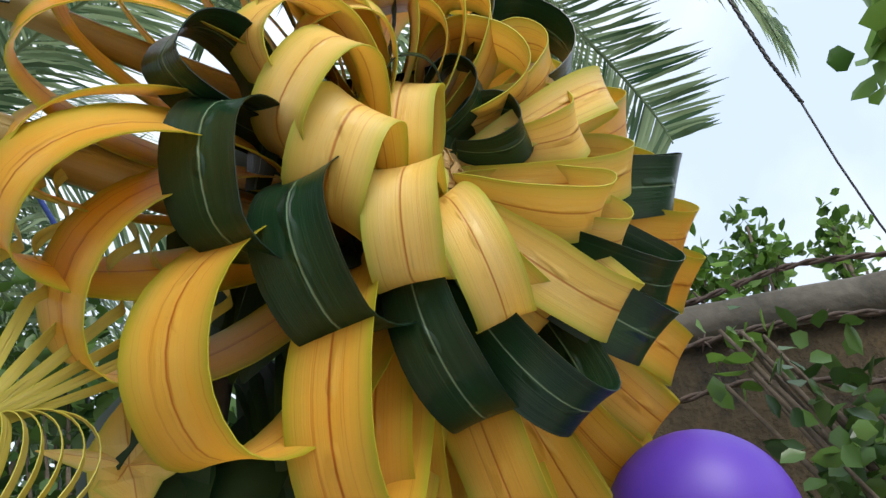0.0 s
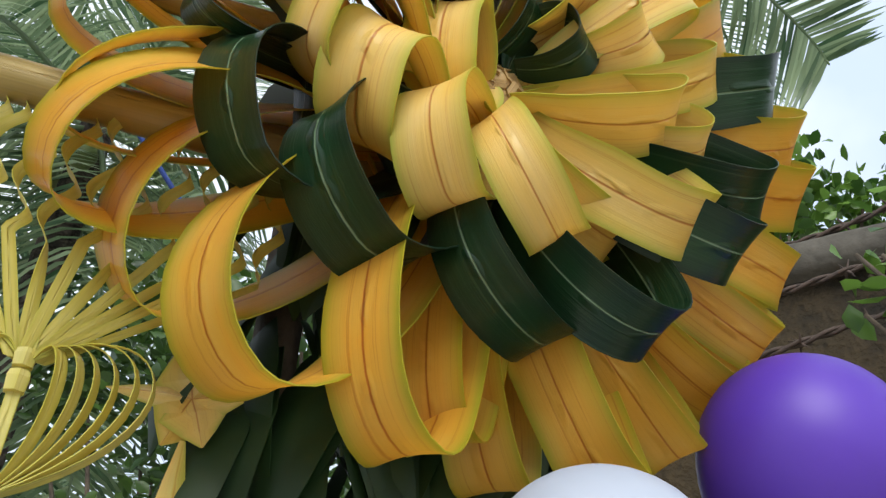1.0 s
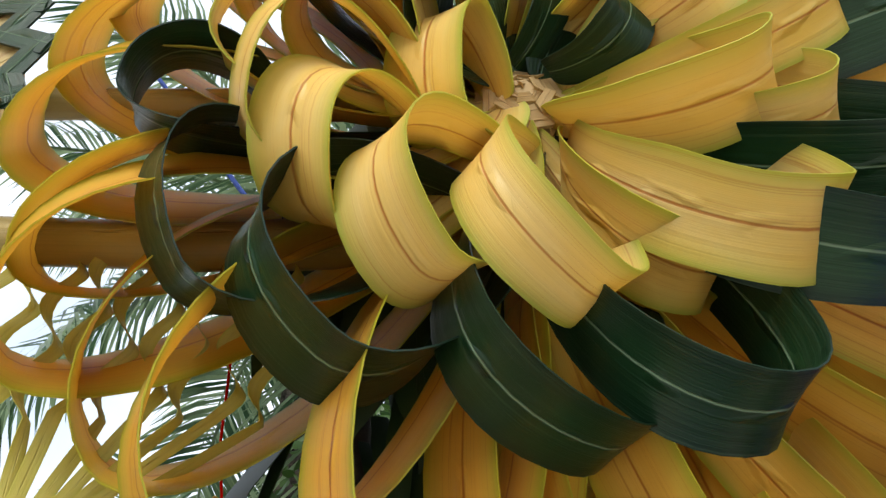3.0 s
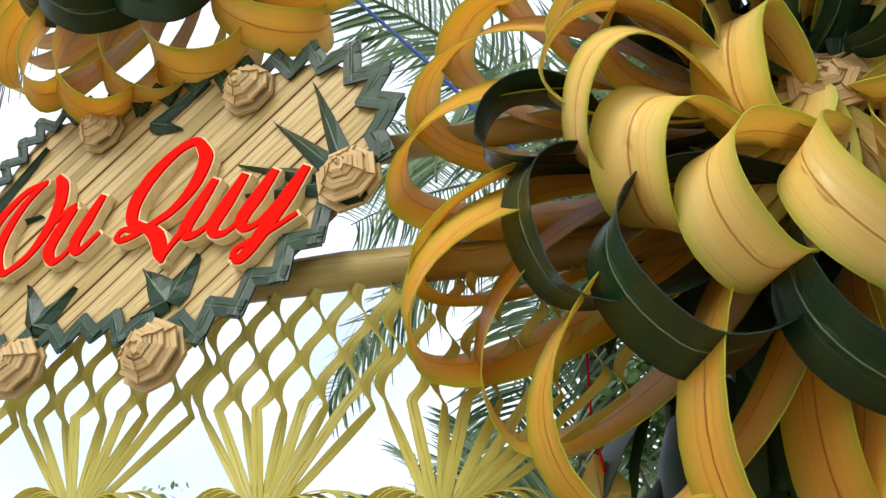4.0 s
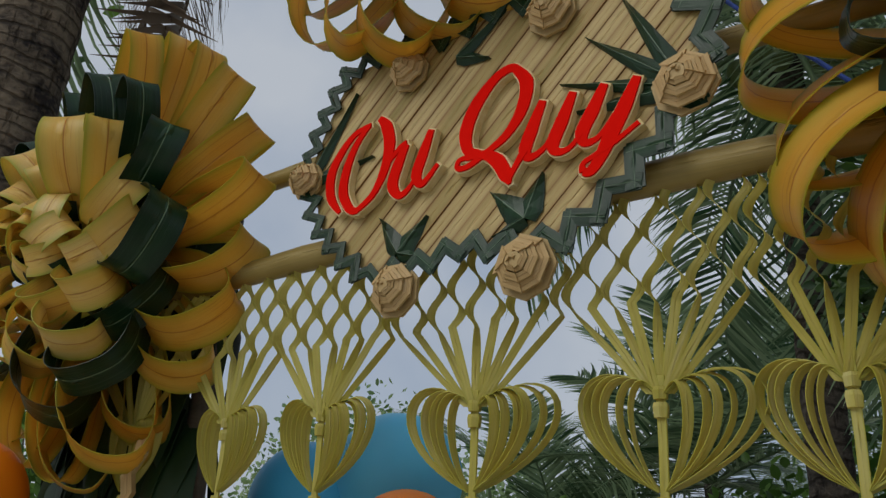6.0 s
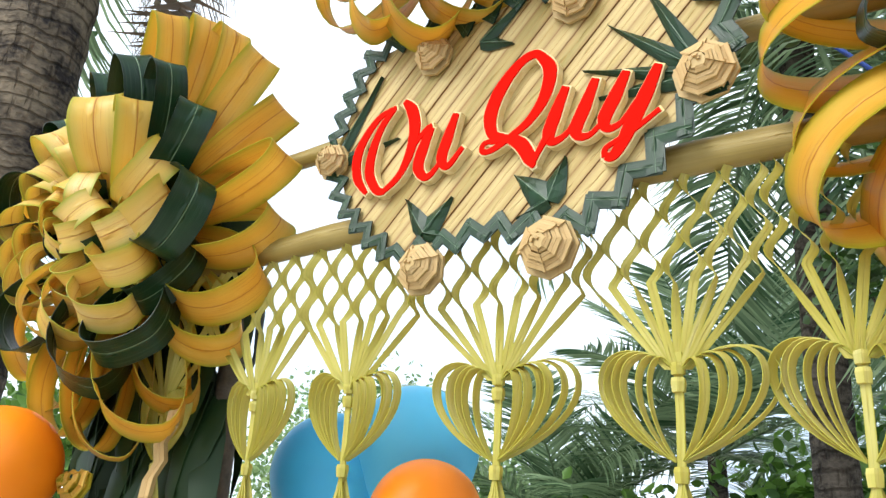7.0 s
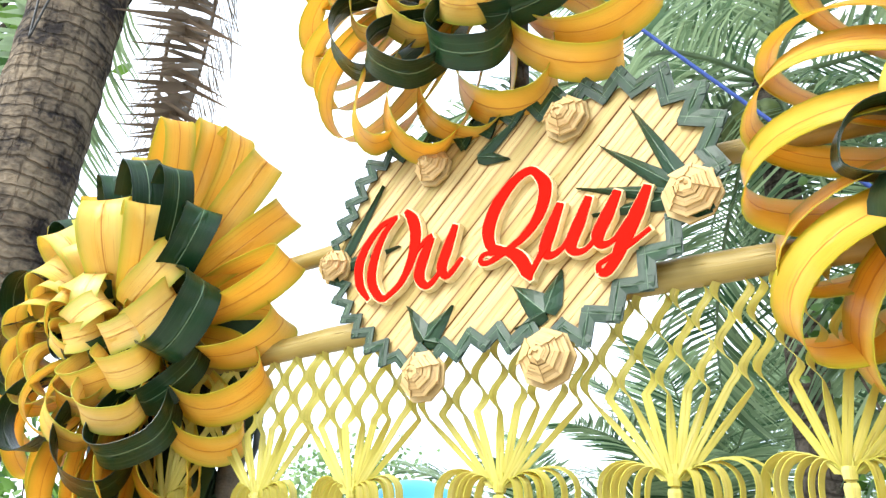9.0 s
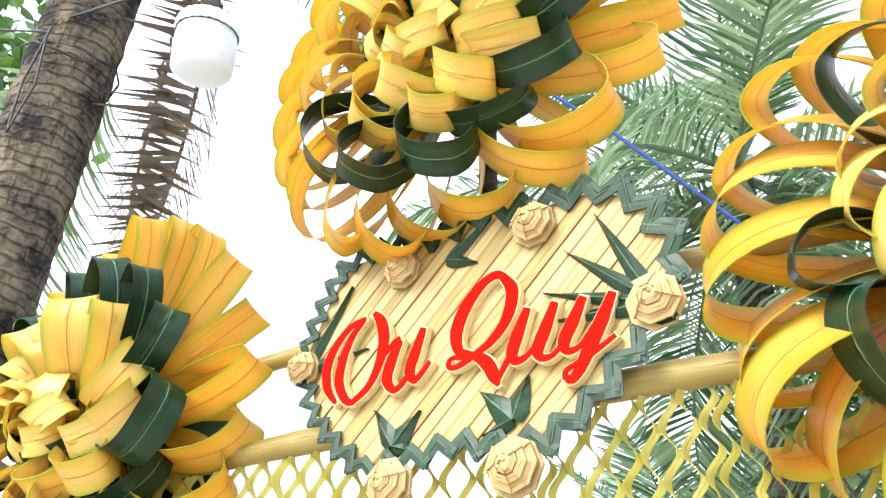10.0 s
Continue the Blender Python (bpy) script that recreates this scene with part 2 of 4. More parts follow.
class Soup:
    """Gathers vertices, faces and uvs of one mesh."""

    def __init__(self):
        self.v, self.f, self.uv = [], [], []

    def grid(self, rows, uvrows=None, close_u=False):
        """rows: lists of equal length of points."""
        base, w = len(self.v), len(rows[0])
        for i, row in enumerate(rows):
            for j, p in enumerate(row):
                self.v.append(tuple(p))
                self.uv.append(uvrows[i][j] if uvrows else (j / max(1, w - 1), i * 0.02))
        for i in range(len(rows) - 1):
            for j in range(w if close_u else w - 1):
                k = (j + 1) % w
                self.f.append((base + i * w + j, base + i * w + k, base + (i + 1) * w + k, base + (i + 1) * w + j))

    def strip(self, mids, sides, normals, widths, thick=0.0012, across=4, cup=0.0, v0=0.0):
        """A band of leaf with a little thickness: mids, unit side vectors, unit normals and widths along it."""
        front, back, uva, uvb, dist = [], [], [], [], v0
        for i, (p, s, n, w) in enumerate(zip(mids, sides, normals, widths)):
            if i:
                dist += (Vector(p) - Vector(mids[i - 1])).length
            ra, rb, ua = [], [], []
            for j in range(across + 1):
                u = j / across
                x = (u - 0.5) * 2
                q = Vector(p) + Vector(s) * (w * 0.5 * x) + Vector(n) * (cup * w * (0.33 - x * x))
                ra.append(q + Vector(n) * thick * 0.5)
                rb.append(q - Vector(n) * thick * 0.5)
                ua.append((u, dist))
            front.append(ra)
            back.append(rb)
            uva.append(ua)
            uvb.append(ua)
        self.grid(front, uva)
        self.grid([r[::-1] for r in back], [u[::-1] for u in uvb])
        for e in (0, across):
            pair = [[a[e], b[e]] if e else [b[e], a[e]] for a, b in zip(front, back)]
            self.grid(pair, [[u[e], u[e]] for u in uva])

    def tube(self, pts, radii, sides=8, v0=0.0):
        rows, uvr, d = [], [], v0
        up = Vector((0.13, 0.31, 0.94)).normalized()
        for i, p in enumerate(pts):
            p = Vector(p)
            a, b = Vector(pts[max(0, i - 1)]), Vector(pts[min(len(pts) - 1, i + 1)])
            t = (b - a).normalized()
            x = t.cross(up)
            if x.length < 1e-3:
                x = t.cross(Vector((1, 0, 0)))
            x.normalize()
            y = x.cross(t)
            if i:
                d += (p - Vector(pts[i - 1])).length
            rows.append([p + (x * math.cos(2 * math.pi * k / sides) + y * math.sin(2 * math.pi * k / sides)) * radii[i] for k in range(sides)])
            uvr.append([(k / sides, d) for k in range(sides)])
        base = len(self.v)
        self.grid(rows, uvr, close_u=True)
        for row, flip in ((0, True), (len(rows) - 1, False)):
            loop = [base + row * sides + k for k in range(sides)]
            self.f.append(tuple(loop[::-1] if flip else loop))

    def prism(self, poly, y0, y1):
        """poly: (x, z) outline, between depths y0 and y1."""
        base, k = len(self.v), len(poly)
        for y in (y0, y1):
            for x, z in poly:
                self.v.append((x, y, z))
                self.uv.append((x, z))
        self.f.append(tuple(range(base, base + k)))
        self.f.append(tuple(range(base + 2 * k - 1, base + k - 1, -1)))
        for i in range(k):
            j = (i + 1) % k
            self.f.append((base + i, base + k + i, base + k + j, base + j))

    def put(self, name, mat, parent=None, smooth=True, label="", m=None):
        return mesh_object(name, self.v, self.f, mat, parent, self.uv, smooth, label, m)


# ---- leaf flowers ----
def petal_mesh(name, radius, depth, width, twist, tuck, mat, seed):
    """A loop of leaf in local axes: x outwards, z to the front, y across."""
    rng = random.Random(seed)
    s, count = Soup(), 40
    mids, sides, normals, widths = [], [], [], []
    wave, shift = rng.uniform(0.004, 0.012), rng.uniform(0, 6)

    def mid(t):
        base_r = max(0.035, tuck * radius) if t < math.pi else 0.035
        r = base_r + (radius - base_r) * (1 - math.cos(t)) / 2
        n = depth * math.sin(t) * abs(math.sin(t / 2)) ** 0.7 * (1.25 if t < math.pi else 0.75)
        if radius > 0.33 and t < 1.2:
            n -= 0.10 * (1 - t / 1.2) ** 2
        return Vector((r, wave * math.sin(t + shift), n))

    for i in range(count + 1):
        t = 0.02 + (2 * math.pi - 0.04) * i / count
        p, q = mid(t - 0.01), mid(t + 0.01)
        along = (q - p).normalized()
        side = Vector((0, 1, 0))
        roll = twist * math.cos(t / 2) + 0.05 * math.sin(2 * t + shift)
        nor = side.cross(along).normalized()
        side = (side * math.cos(roll) + nor * math.sin(roll)).normalized()
        nor = side.cross(along).normalized()
        f = i / count
        w = width * (0.42 + 0.58 * min(1, f / 0.28) ** 0.8) if f < 0.5 else width * (0.40 + 0.60 * min(1, (1 - f) / 0.30) ** 0.8)
        w *= 1 + 0.025 * math.sin(5 * t + seed)
        mids.append(mid(t))
        sides.append(side)
        normals.append(nor)
        widths.append(w)
    s.strip(mids, sides, normals, widths, 0.0014, 6, rng.uniform(0.02, 0.06))
    me = bpy.data.meshes.new(name)
    me.from_pydata(s.v, [], s.f)
    lay = me.uv_layers.new(name="UVMap")
    idx = np.empty(len(me.loops), dtype=np.int32)
    me.loops.foreach_get("vertex_index", idx)
    lay.data.foreach_set("uv", np.asarray(s.uv, dtype=np.float32)[idx].ravel())
    me.polygons.foreach_set("use_smooth", [True] * len(me.polygons))
    me.materials.append(mat)
    return me


def rose_soup(radius, height, turns=3.2, seed=0, sides=7):
    """A folded rose: a spiral of flat folds, front along -y."""
    rng = random.Random(seed)
    s, steps = Soup(), int(turns * sides)
    for k in range(steps):
        def ring(i, inner):
            f = i / steps
            r = radius * (0.10 + 0.90 * f ** 0.85) - (radius * 0.30 if inner else 0) * (0.4 + 0.6 * f)
            h = height * (1 - f ** 1.6) + (0.006 if inner else 0.0)
            a = 2 * math.pi * i / sides + rng.uniform(-0.03, 0.03)
            return Vector((max(r, 0.001) * math.cos(a), -h, max(r, 0.001) * math.sin(a)))
        a, b, c, d = ring(k, False), ring(k + 1.12, False), ring(k + 1.12, True), ring(k, True)
        lift = Vector((0, -0.003 * (k % 2), 0))
        base = len(s.v)
        deep = Vector((0, 0.004, 0))
        for p in (a, b, c, d):
            s.v.append(tuple(p + lift))
        for p in (a, b, c, d):
            s.v.append(tuple(p + lift + deep))
        s.uv += [(0.1, 0.1 * k), (0.1, 0.1 * k + 0.05), (0.9, 0.1 * k + 0.05), (0.9, 0.1 * k)] * 2
        q = base
        s.f += [(q, q + 1, q + 2, q + 3), (q + 7, q + 6, q + 5, q + 4), (q, q + 4, q + 5, q + 1), (q + 1, q + 5, q + 6, q + 2), (q + 2, q + 6, q + 7, q + 3), (q + 3, q + 7, q + 4, q)]
    bud = [(radius * 0.27 * math.cos(2 * math.pi * i / sides + 0.3), radius * 0.25 * math.sin(2 * math.pi * i / sides + 0.3)) for i in range(sides)]
    s.prism(bud, -height - 0.003, 0.004)
    back = [(radius * 0.97 * math.cos(2 * math.pi * i / sides), radius * 0.97 * math.sin(2 * math.pi * i / sides)) for i in range(sides)]
    s.prism(back, 0.004, 0.010)
    return s


AX = Vector((0, -1, 0))


def petal_pose(angle, y, lean, tilt):
    """x outwards at the angle (counter-clockwise, seen from the front), z to the front, the face turned clockwise by tilt."""
    a = radians(angle)
    out = Vector((math.cos(a), 0, math.sin(a)))
    tan = Vector((-math.sin(a), 0, math.cos(a)))
    e = radians(lean)
    x = out * math.cos(e) + AX * math.sin(e)
    z = AX * math.cos(e) - out * math.sin(e)
    f = radians(tilt)
    z = z * math.cos(f) - tan * math.sin(f)
    yv = z.cross(x)
    m = Matrix((x, yv, z)).transposed().to_4x4()
    m.translation = (0, y, 0)
    return m


# loops that were told apart on each flower: (angle, radius, lean forward, tilt, depth, width, twist, where the curl tucks in)
TOLD = {}
TOLD[1, "outer"] = [
    (182, 0.505, 5, 38, 0.099, 0.107, 0.02, 0.11),
    (209, 0.520, 4, 43, 0.102, 0.110, 0.25, 0.28),
    (222, 0.487, -2, 60, 0.120, 0.108, 0.31, 0.14),
    (241, 0.496, 7, 66, 0.118, 0.114, 0.10, 0.18),
    (260, 0.487, 6, 55, 0.102, 0.101, -0.18, 0.10),
    (269, 0.440, 0, 50, 0.050, 0.090, 0.00, 0.12),
    (290, 0.490, 0, 52, 0.060, 0.092, -0.20, 0.15),
    (278, 0.472, -7, 42, 0.052, 0.090, -0.53, 0.18),
    (303, 0.492, -1, 48, 0.052, 0.076, -0.60, 0.15),
    (321, 0.491, -4, 56, 0.083, 0.086, -0.40, 0.12),
    (332, 0.490, -1, 45, 0.053, 0.077, 0.04, 0.16),
    (346, 0.491, 0, 44, 0.079, 0.084, 0.42, 0.11),
    (1, 0.509, 2, 47, 0.074, 0.095, -0.07, 0.16),
]
TOLD[1, "green"] = [
    (217, 0.362, 14, 69, 0.115, 0.099, 0.50, 0.48),
    (243, 0.346, 17, 69, 0.114, 0.096, 0.22, 0.33),
    (279, 0.352, 8, 53, 0.111, 0.084, -0.38, 0.20),
    (298, 0.386, 15, 65, 0.086, 0.080, -0.24, 0.10),
    (324, 0.375, 15, 58, 0.075, 0.085, 0.00, 0.08),
    (346, 0.380, 16, 58, 0.075, 0.078, -0.10, 0.08),
    (14, 0.429, 12, 43, 0.060, 0.092, 0.03, 0.23),
    (185, 0.374, 14, 68, 0.060, 0.088, -0.26, 0.60),
]
TOLD[1, "middle"] = [
    (318, 0.318, 20, 58, 0.066, 0.082, 0.10, 0.20),
    (33, 0.272, 3, 39, 0.050, 0.060, -0.09, 0.12),
    (15, 0.314, 18, 49, 0.066, 0.068, 0.09, 0.14),
    (349, 0.285, 19, 58, 0.059, 0.068, -0.29, 0.20),
    (34, 0.324, 22, 11, 0.051, 0.070, -0.00, 0.17),
]
TOLD[1, "inner"] = [
    (224, 0.265, 22, 35, 0.086, 0.098, 0.34, 0.44),
    (252, 0.276, 24, 46, 0.079, 0.081, -0.00, 0.37),
    (278, 0.281, 21, 39, 0.085, 0.070, -0.25, 0.27),
    (307, 0.258, 10, 52, 0.052, 0.079, -0.43, 0.24),
    (345, 0.238, 26, 68, 0.066, 0.086, -0.41, 0.14),
    (200, 0.119, 44, 67, 0.083, 0.095, 0.33, 0.31),
    (197, 0.273, 22, 47, 0.093, 0.099, 0.29, 0.37),
]
TOLD[2, "outer"] = [
    (68, 0.533, 15, 81, 0.067, 0.079, 0.01, 0.09),
    (70, 0.561, 3, 71, 0.077, 0.083, -0.53, 0.19),
    (60, 0.554, 0, 72, 0.093, 0.076, 0.03, 0.10),
    (41, 0.545, 1, 56, 0.078, 0.090, 0.01, 0.13),
    (25, 0.522, -1, 49, 0.082, 0.086, -0.09, 0.15),
    (7, 0.559, 3, 72, 0.053, 0.089, -0.22, 0.14),
    (355, 0.488, -3, 71, 0.081, 0.094, 0.02, 0.10),
    (338, 0.485, -3, 57, 0.108, 0.096, 0.06, 0.26),
    (321, 0.474, -7, 47, 0.088, 0.099, 0.12, 0.28),
    (299, 0.476, -7, 45, 0.083, 0.098, 0.30, 0.41),
    (296, 0.536, 0, 37, 0.114, 0.098, -0.24, 0.30),
    (277, 0.539, -2, 34, 0.102, 0.108, 0.02, 0.25),
]
TOLD[2, "green"] = [
    (30, 0.412, 14, 70, 0.080, 0.082, 0.01, 0.26),
    (358, 0.409, 15, 76, 0.116, 0.088, 0.12, 0.38),
    (334, 0.337, 4, 64, 0.117, 0.082, 0.05, 0.41),
    (310, 0.407, 9, 64, 0.122, 0.086, 0.30, 0.44),
    (286, 0.419, 10, 40, 0.100, 0.094, -0.00, 0.27),
    (47, 0.437, 18, 85, 0.063, 0.072, 0.02, 0.24),
    (66, 0.417, 23, 78, 0.095, 0.077, 0.13, 0.23),
]
TOLD[2, "middle"] = [
    (307, 0.329, 14, 46, 0.088, 0.078, 0.04, 0.37),
    (279, 0.315, 17, 27, 0.086, 0.091, 0.03, 0.27),
    (255, 0.300, 20, 45, 0.085, 0.085, 0.10, 0.27),
    (47, 0.334, 23, 76, 0.061, 0.095, -0.23, 0.19),
    (72, 0.313, 31, 50, 0.066, 0.111, 0.16, 0.21),
]
TOLD[2, "inner"] = [
    (319, 0.208, 13, 55, 0.135, 0.088, -0.03, 0.40),
    (352, 0.262, 17, 44, 0.090, 0.074, 0.16, 0.23),
    (23, 0.229, 10, 6, 0.065, 0.102, 0.13, 0.36),
]
TOLD[3, "outer"] = [
    (352, 0.512, -1, 48, 0.072, 0.066, 0.02, 0.12),
    (339, 0.501, 1, 67, 0.077, 0.077, -0.14, 0.13),
    (322, 0.479, 5, 78, 0.115, 0.089, -0.25, 0.12),
    (308, 0.469, 0, 55, 0.111, 0.086, -0.25, 0.20),
    (287, 0.436, 2, 73, 0.119, 0.107, 0.24, 0.17),
    (269, 0.444, 0, 57, 0.115, 0.092, 0.11, 0.24),
    (259, 0.491, 6, 49, 0.105, 0.095, -0.01, 0.22),
    (245, 0.486, 10, 55, 0.084, 0.103, 0.40, 0.20),
]
TOLD[3, "green"] = [
    (285, 0.389, 17, 62, 0.100, 0.074, 0.03, 0.38),
    (259, 0.397, 19, 64, 0.102, 0.078, 0.35, 0.49),
    (232, 0.381, 18, 57, 0.111, 0.084, -0.01, 0.40),
    (309, 0.333, 11, 71, 0.114, 0.067, -0.14, 0.31),
    (332, 0.390, 14, 61, 0.097, 0.072, -0.21, 0.32),
]
TOLD[3, "middle"] = [
    (251, 0.275, 20, 52, 0.095, 0.075, 0.12, 0.27),
]
TOLD[3, "inner"] = [
    (312, 0.225, 12, 53, 0.079, 0.079, 0.01, 0.35),
    (279, 0.209, 12, 61, 0.092, 0.085, 0.36, 0.46),
    (277, 0.210, 24, 39, 0.095, 0.088, -0.22, 0.40),
    (338, 0.274, 18, 45, 0.072, 0.073, 0.01, 0.29),
]
# kinds of loop: key, name, material, set back, step between loops, and the usual loop of the ring
KINDS = [
    ("outer", "outer_petal", YELLOW, 0.075, 14, (0.495, 1, 55, 0.098, 0.095, 0.0, 0.17)),
    ("green", "green_petal", GREEN, 0.050, 33, (0.390, 14, 64, 0.105, 0.084, 0.05, 0.35)),
    ("middle", "middle_petal", CREAM, 0.030, 22, (0.310, 18, 50, 0.080, 0.084, 0.05, 0.27)),
    ("inner", "inner_petal", CREAM, 0.020, 40, (0.235, 18, 50, 0.085, 0.084, 0.05, 0.37)),
    ("bud", "inner_green_petal", GREEN, 0.010, 45, (0.150, 30, 50, 0.045, 0.060, 0.0, 0.3)),
    ("heart", "heart_petal", CREAM, -0.010, 52, (0.135, 48, 50, 0.055, 0.066, 0.0, 0.35)),
]
# stretches of a ring, in degrees, that hold no loop
BARE = {(1, "heart"): (0, 360), (1, "middle"): (185, 318), (1, "bud"): (150, 400), (3, "green"): (40, 205), (2, "bud"): (330, 420), (3, "bud"): (190, 400)}


def ring_loops(seed, key, step, usual, rng):
    """The told-apart loops of a ring, and usual ones wherever it leaves a gap."""
    loops = list(TOLD.get((seed, key), ()))
    lo, hi = BARE.get((seed, key), (0, 0))
    for k in range(round(360 / step)):
        a = k * step
        apart = min((abs((a - q[0] + 180) % 360 - 180) for q in loops), default=360)
        if apart < step * 0.72 or (a - lo) % 360 < hi - lo:
            continue
        radius, lean, tilt, depth, width, twist, tuck = usual
        loops.append((a + rng.uniform(-2, 2), radius * rng.uniform(0.95, 1.05), lean + rng.uniform(-4, 4), tilt + rng.uniform(-9, 9), depth * rng.uniform(0.85, 1.15), width * rng.uniform(0.93, 1.08), twist + rng.uniform(-0.25, 0.25), tuck * rng.uniform(0.8, 1.2)))
    return loops


def leaf_flower(centre, seed, label):
    rng = random.Random(seed)
    thing = empty("leaf_flower", pose(*centre), label, "leaf flower", "flowers on the gate")
    for key, name, mat, back, step, usual in KINDS:
        for i, (angle, radius, lean, tilt, depth, width, twist, tuck) in enumerate(ring_loops(seed, key, step, usual, rng)):
            ob = new(name, petal_mesh(name, radius, depth, width, twist, tuck, mat, seed * 100 + i))
            ob.parent = thing
            ob.matrix_basis = petal_pose(angle, back, lean, tilt)
    s = rose_soup(0.050, 0.018, 3.4, seed)
    s.put("core_rose", DRY, thing, False, "dry folded cream leaf rose")
    hub = Soup()
    hub.tube([(0, 0.01, 0), (0, 0.13, 0)], [0.05, 0.06], 12)
    hub.put("hub", DARKBARK, thing)
    return thing


leaf_flower((0.585, 0.70, 2.243), 1, "large flower of looped yellow and dark green palm leaves")
leaf_flower((-1.402, 0.66, 2.230), 2, "large looped palm leaf flower on the gate post")
leaf_flower((-0.403, 0.66, 2.924), 3, "large looped palm leaf flower above the sign")


# ---- gate beams and posts ----
def stalk(name, a, b, radius, label):
    s = Soup()
    n = 24
    pts = [Vector(a).lerp(Vector(b), i / n) + Vector((0, 0, 0.004 * math.sin(i * 0.9))) for i in range(n + 1)]
    s.tube(pts, [radius * (1 + 0.05 * math.sin(i * 1.7)) for i in range(n + 1)], 10)
    ob = s.put(name, BEAM)
    return tagged(ob, label, "gate beam", "gate beams")


stalk("gate_beam", (-1.55, 0.79, 2.13), (0.75, 0.79, 2.146), 0.026, "thick yellow palm stalk beam under the sign")
stalk("gate_beam", (-1.55, 0.79, 2.335), (0.75, 0.79, 2.336), 0.020, "yellow palm stalk beam behind the sign")

# ---- sign board ----
OUTLINE = [(-0.745, 2.30), (-0.70, 2.41), (-0.655, 2.485), (-0.53, 2.50), (-0.43, 2.48), (-0.33, 2.50), (-0.18, 2.49), (-0.08, 2.49), (0.01, 2.43), (0.045, 2.32), (-0.015, 2.21), (-0.115, 2.11), (-0.20, 2.05), (-0.29, 2.065), (-0.375, 2.075), (-0.46, 2.06), (-0.565, 2.05), (-0.64, 2.11), (-0.70, 2.17)]
sign = empty("sign_board", pose(0, 0, 0), "diamond shaped sign of pale leaf strips edged with folded green leaf", "sign")


def clip_poly(poly, nx, nz, d):
    """The part of a polygon with nx * x + nz * z >= d."""
    out = []
    for i, p in enumerate(poly):
        q = poly[(i + 1) % len(poly)]
        a, b = nx * p[0] + nz * p[1] - d, nx * q[0] + nz * q[1] - d
        if a >= 0:
            out.append(p)
        if a * b < 0:
            f = a / (a - b)
            out.append((p[0] + (q[0] - p[0]) * f, p[1] + (q[1] - p[1]) * f))
    return out


s = Soup()
s.prism([(-0.36 + (x + 0.36) * 0.97, 2.27 + (z - 2.27) * 0.97) for x, z in OUTLINE], 0.744, 0.756)
s.put("backing", BOARD, sign, False)
BOARD_ANGLE = radians(45)
bx, bz = math.cos(BOARD_ANGLE), math.sin(BOARD_ANGLE)
rng = random.Random(5)
lows = [-bz * x + bx * z for x, z in OUTLINE]
at, last = min(lows), max(lows)
while at < last:
    wide = rng.uniform(0.024, 0.036)
    piece = clip_poly(clip_poly(OUTLINE, -bz, bx, at + 0.0006), bz, -bx, -(at + wide - 0.0006))
    if len(piece) > 2:
        s, front = Soup(), 0.7375 + rng.uniform(-0.0015, 0.0015)
        s.prism(piece, front, 0.7435)
        shift = rng.uniform(0, 9)
        s.uv = [((-bz * x + bx * z - at) / wide, bx * x + bz * z + shift) for x, _, z in s.v]
        s.put("leaf_strip", BOARD, sign, False)
    at += wide


def along_outline():
    """Points round the sign with their outward way and the step, which widens towards the flower end."""
    pts, carry = [], 0.0
    for i, p in enumerate(OUTLINE):
        q = OUTLINE[(i + 1) % len(OUTLINE)]
        run = math.dist(p, q)
        while carry < run:
            f = carry / run
            nx, nz = q[1] - p[1], p[0] - q[0]
            ln = math.hypot(nx, nz)
            x = p[0] + (q[0] - p[0]) * f
            step = 0.022 + 0.013 * min(1.0, max(0.0, (x + 0.75) / 0.75))
            pts.append((x, p[1] + (q[1] - p[1]) * f, -nx / ln, -nz / ln, step))
            carry += step
        carry -= run
    return pts


def folded_edge(parent):
    pts = along_outline()
    if len(pts) % 2:
        pts.pop()
    zig = []
    for i, (x, z, nx, nz, step) in enumerate(pts):
        off = step * (0.72 if i % 2 else -0.38) * rng.uniform(0.85, 1.15)
        zig.append((x + nx * off, z + nz * off))
    for i, a in enumerate(zig):
        b = zig[(i + 1) % len(zig)]
        d = Vector((b[0] - a[0], 0, b[1] - a[1]))
        u = d.normalized()
        side = Vector((u.z, 0, -u.x))
        half = pts[i][4] * rng.uniform(0.36, 0.45)
        ya, yb = (0.724, 0.731) if i % 2 else (0.731, 0.724)
        s = Soup()
        rows = []
        for f, y in ((-0.22, ya), (1.22, yb)):
            p = Vector((a[0], y, a[1])) + d * f
            rows.append((p, side))
        s.strip([r[0] for r in rows], [r[1] for r in rows], [Vector((0, -1, 0))] * 2, [half * 2] * 2, 0.003, 2, 0.06)
        s.put("edge_fold", GREEN, parent, False)


folded_edge(sign)


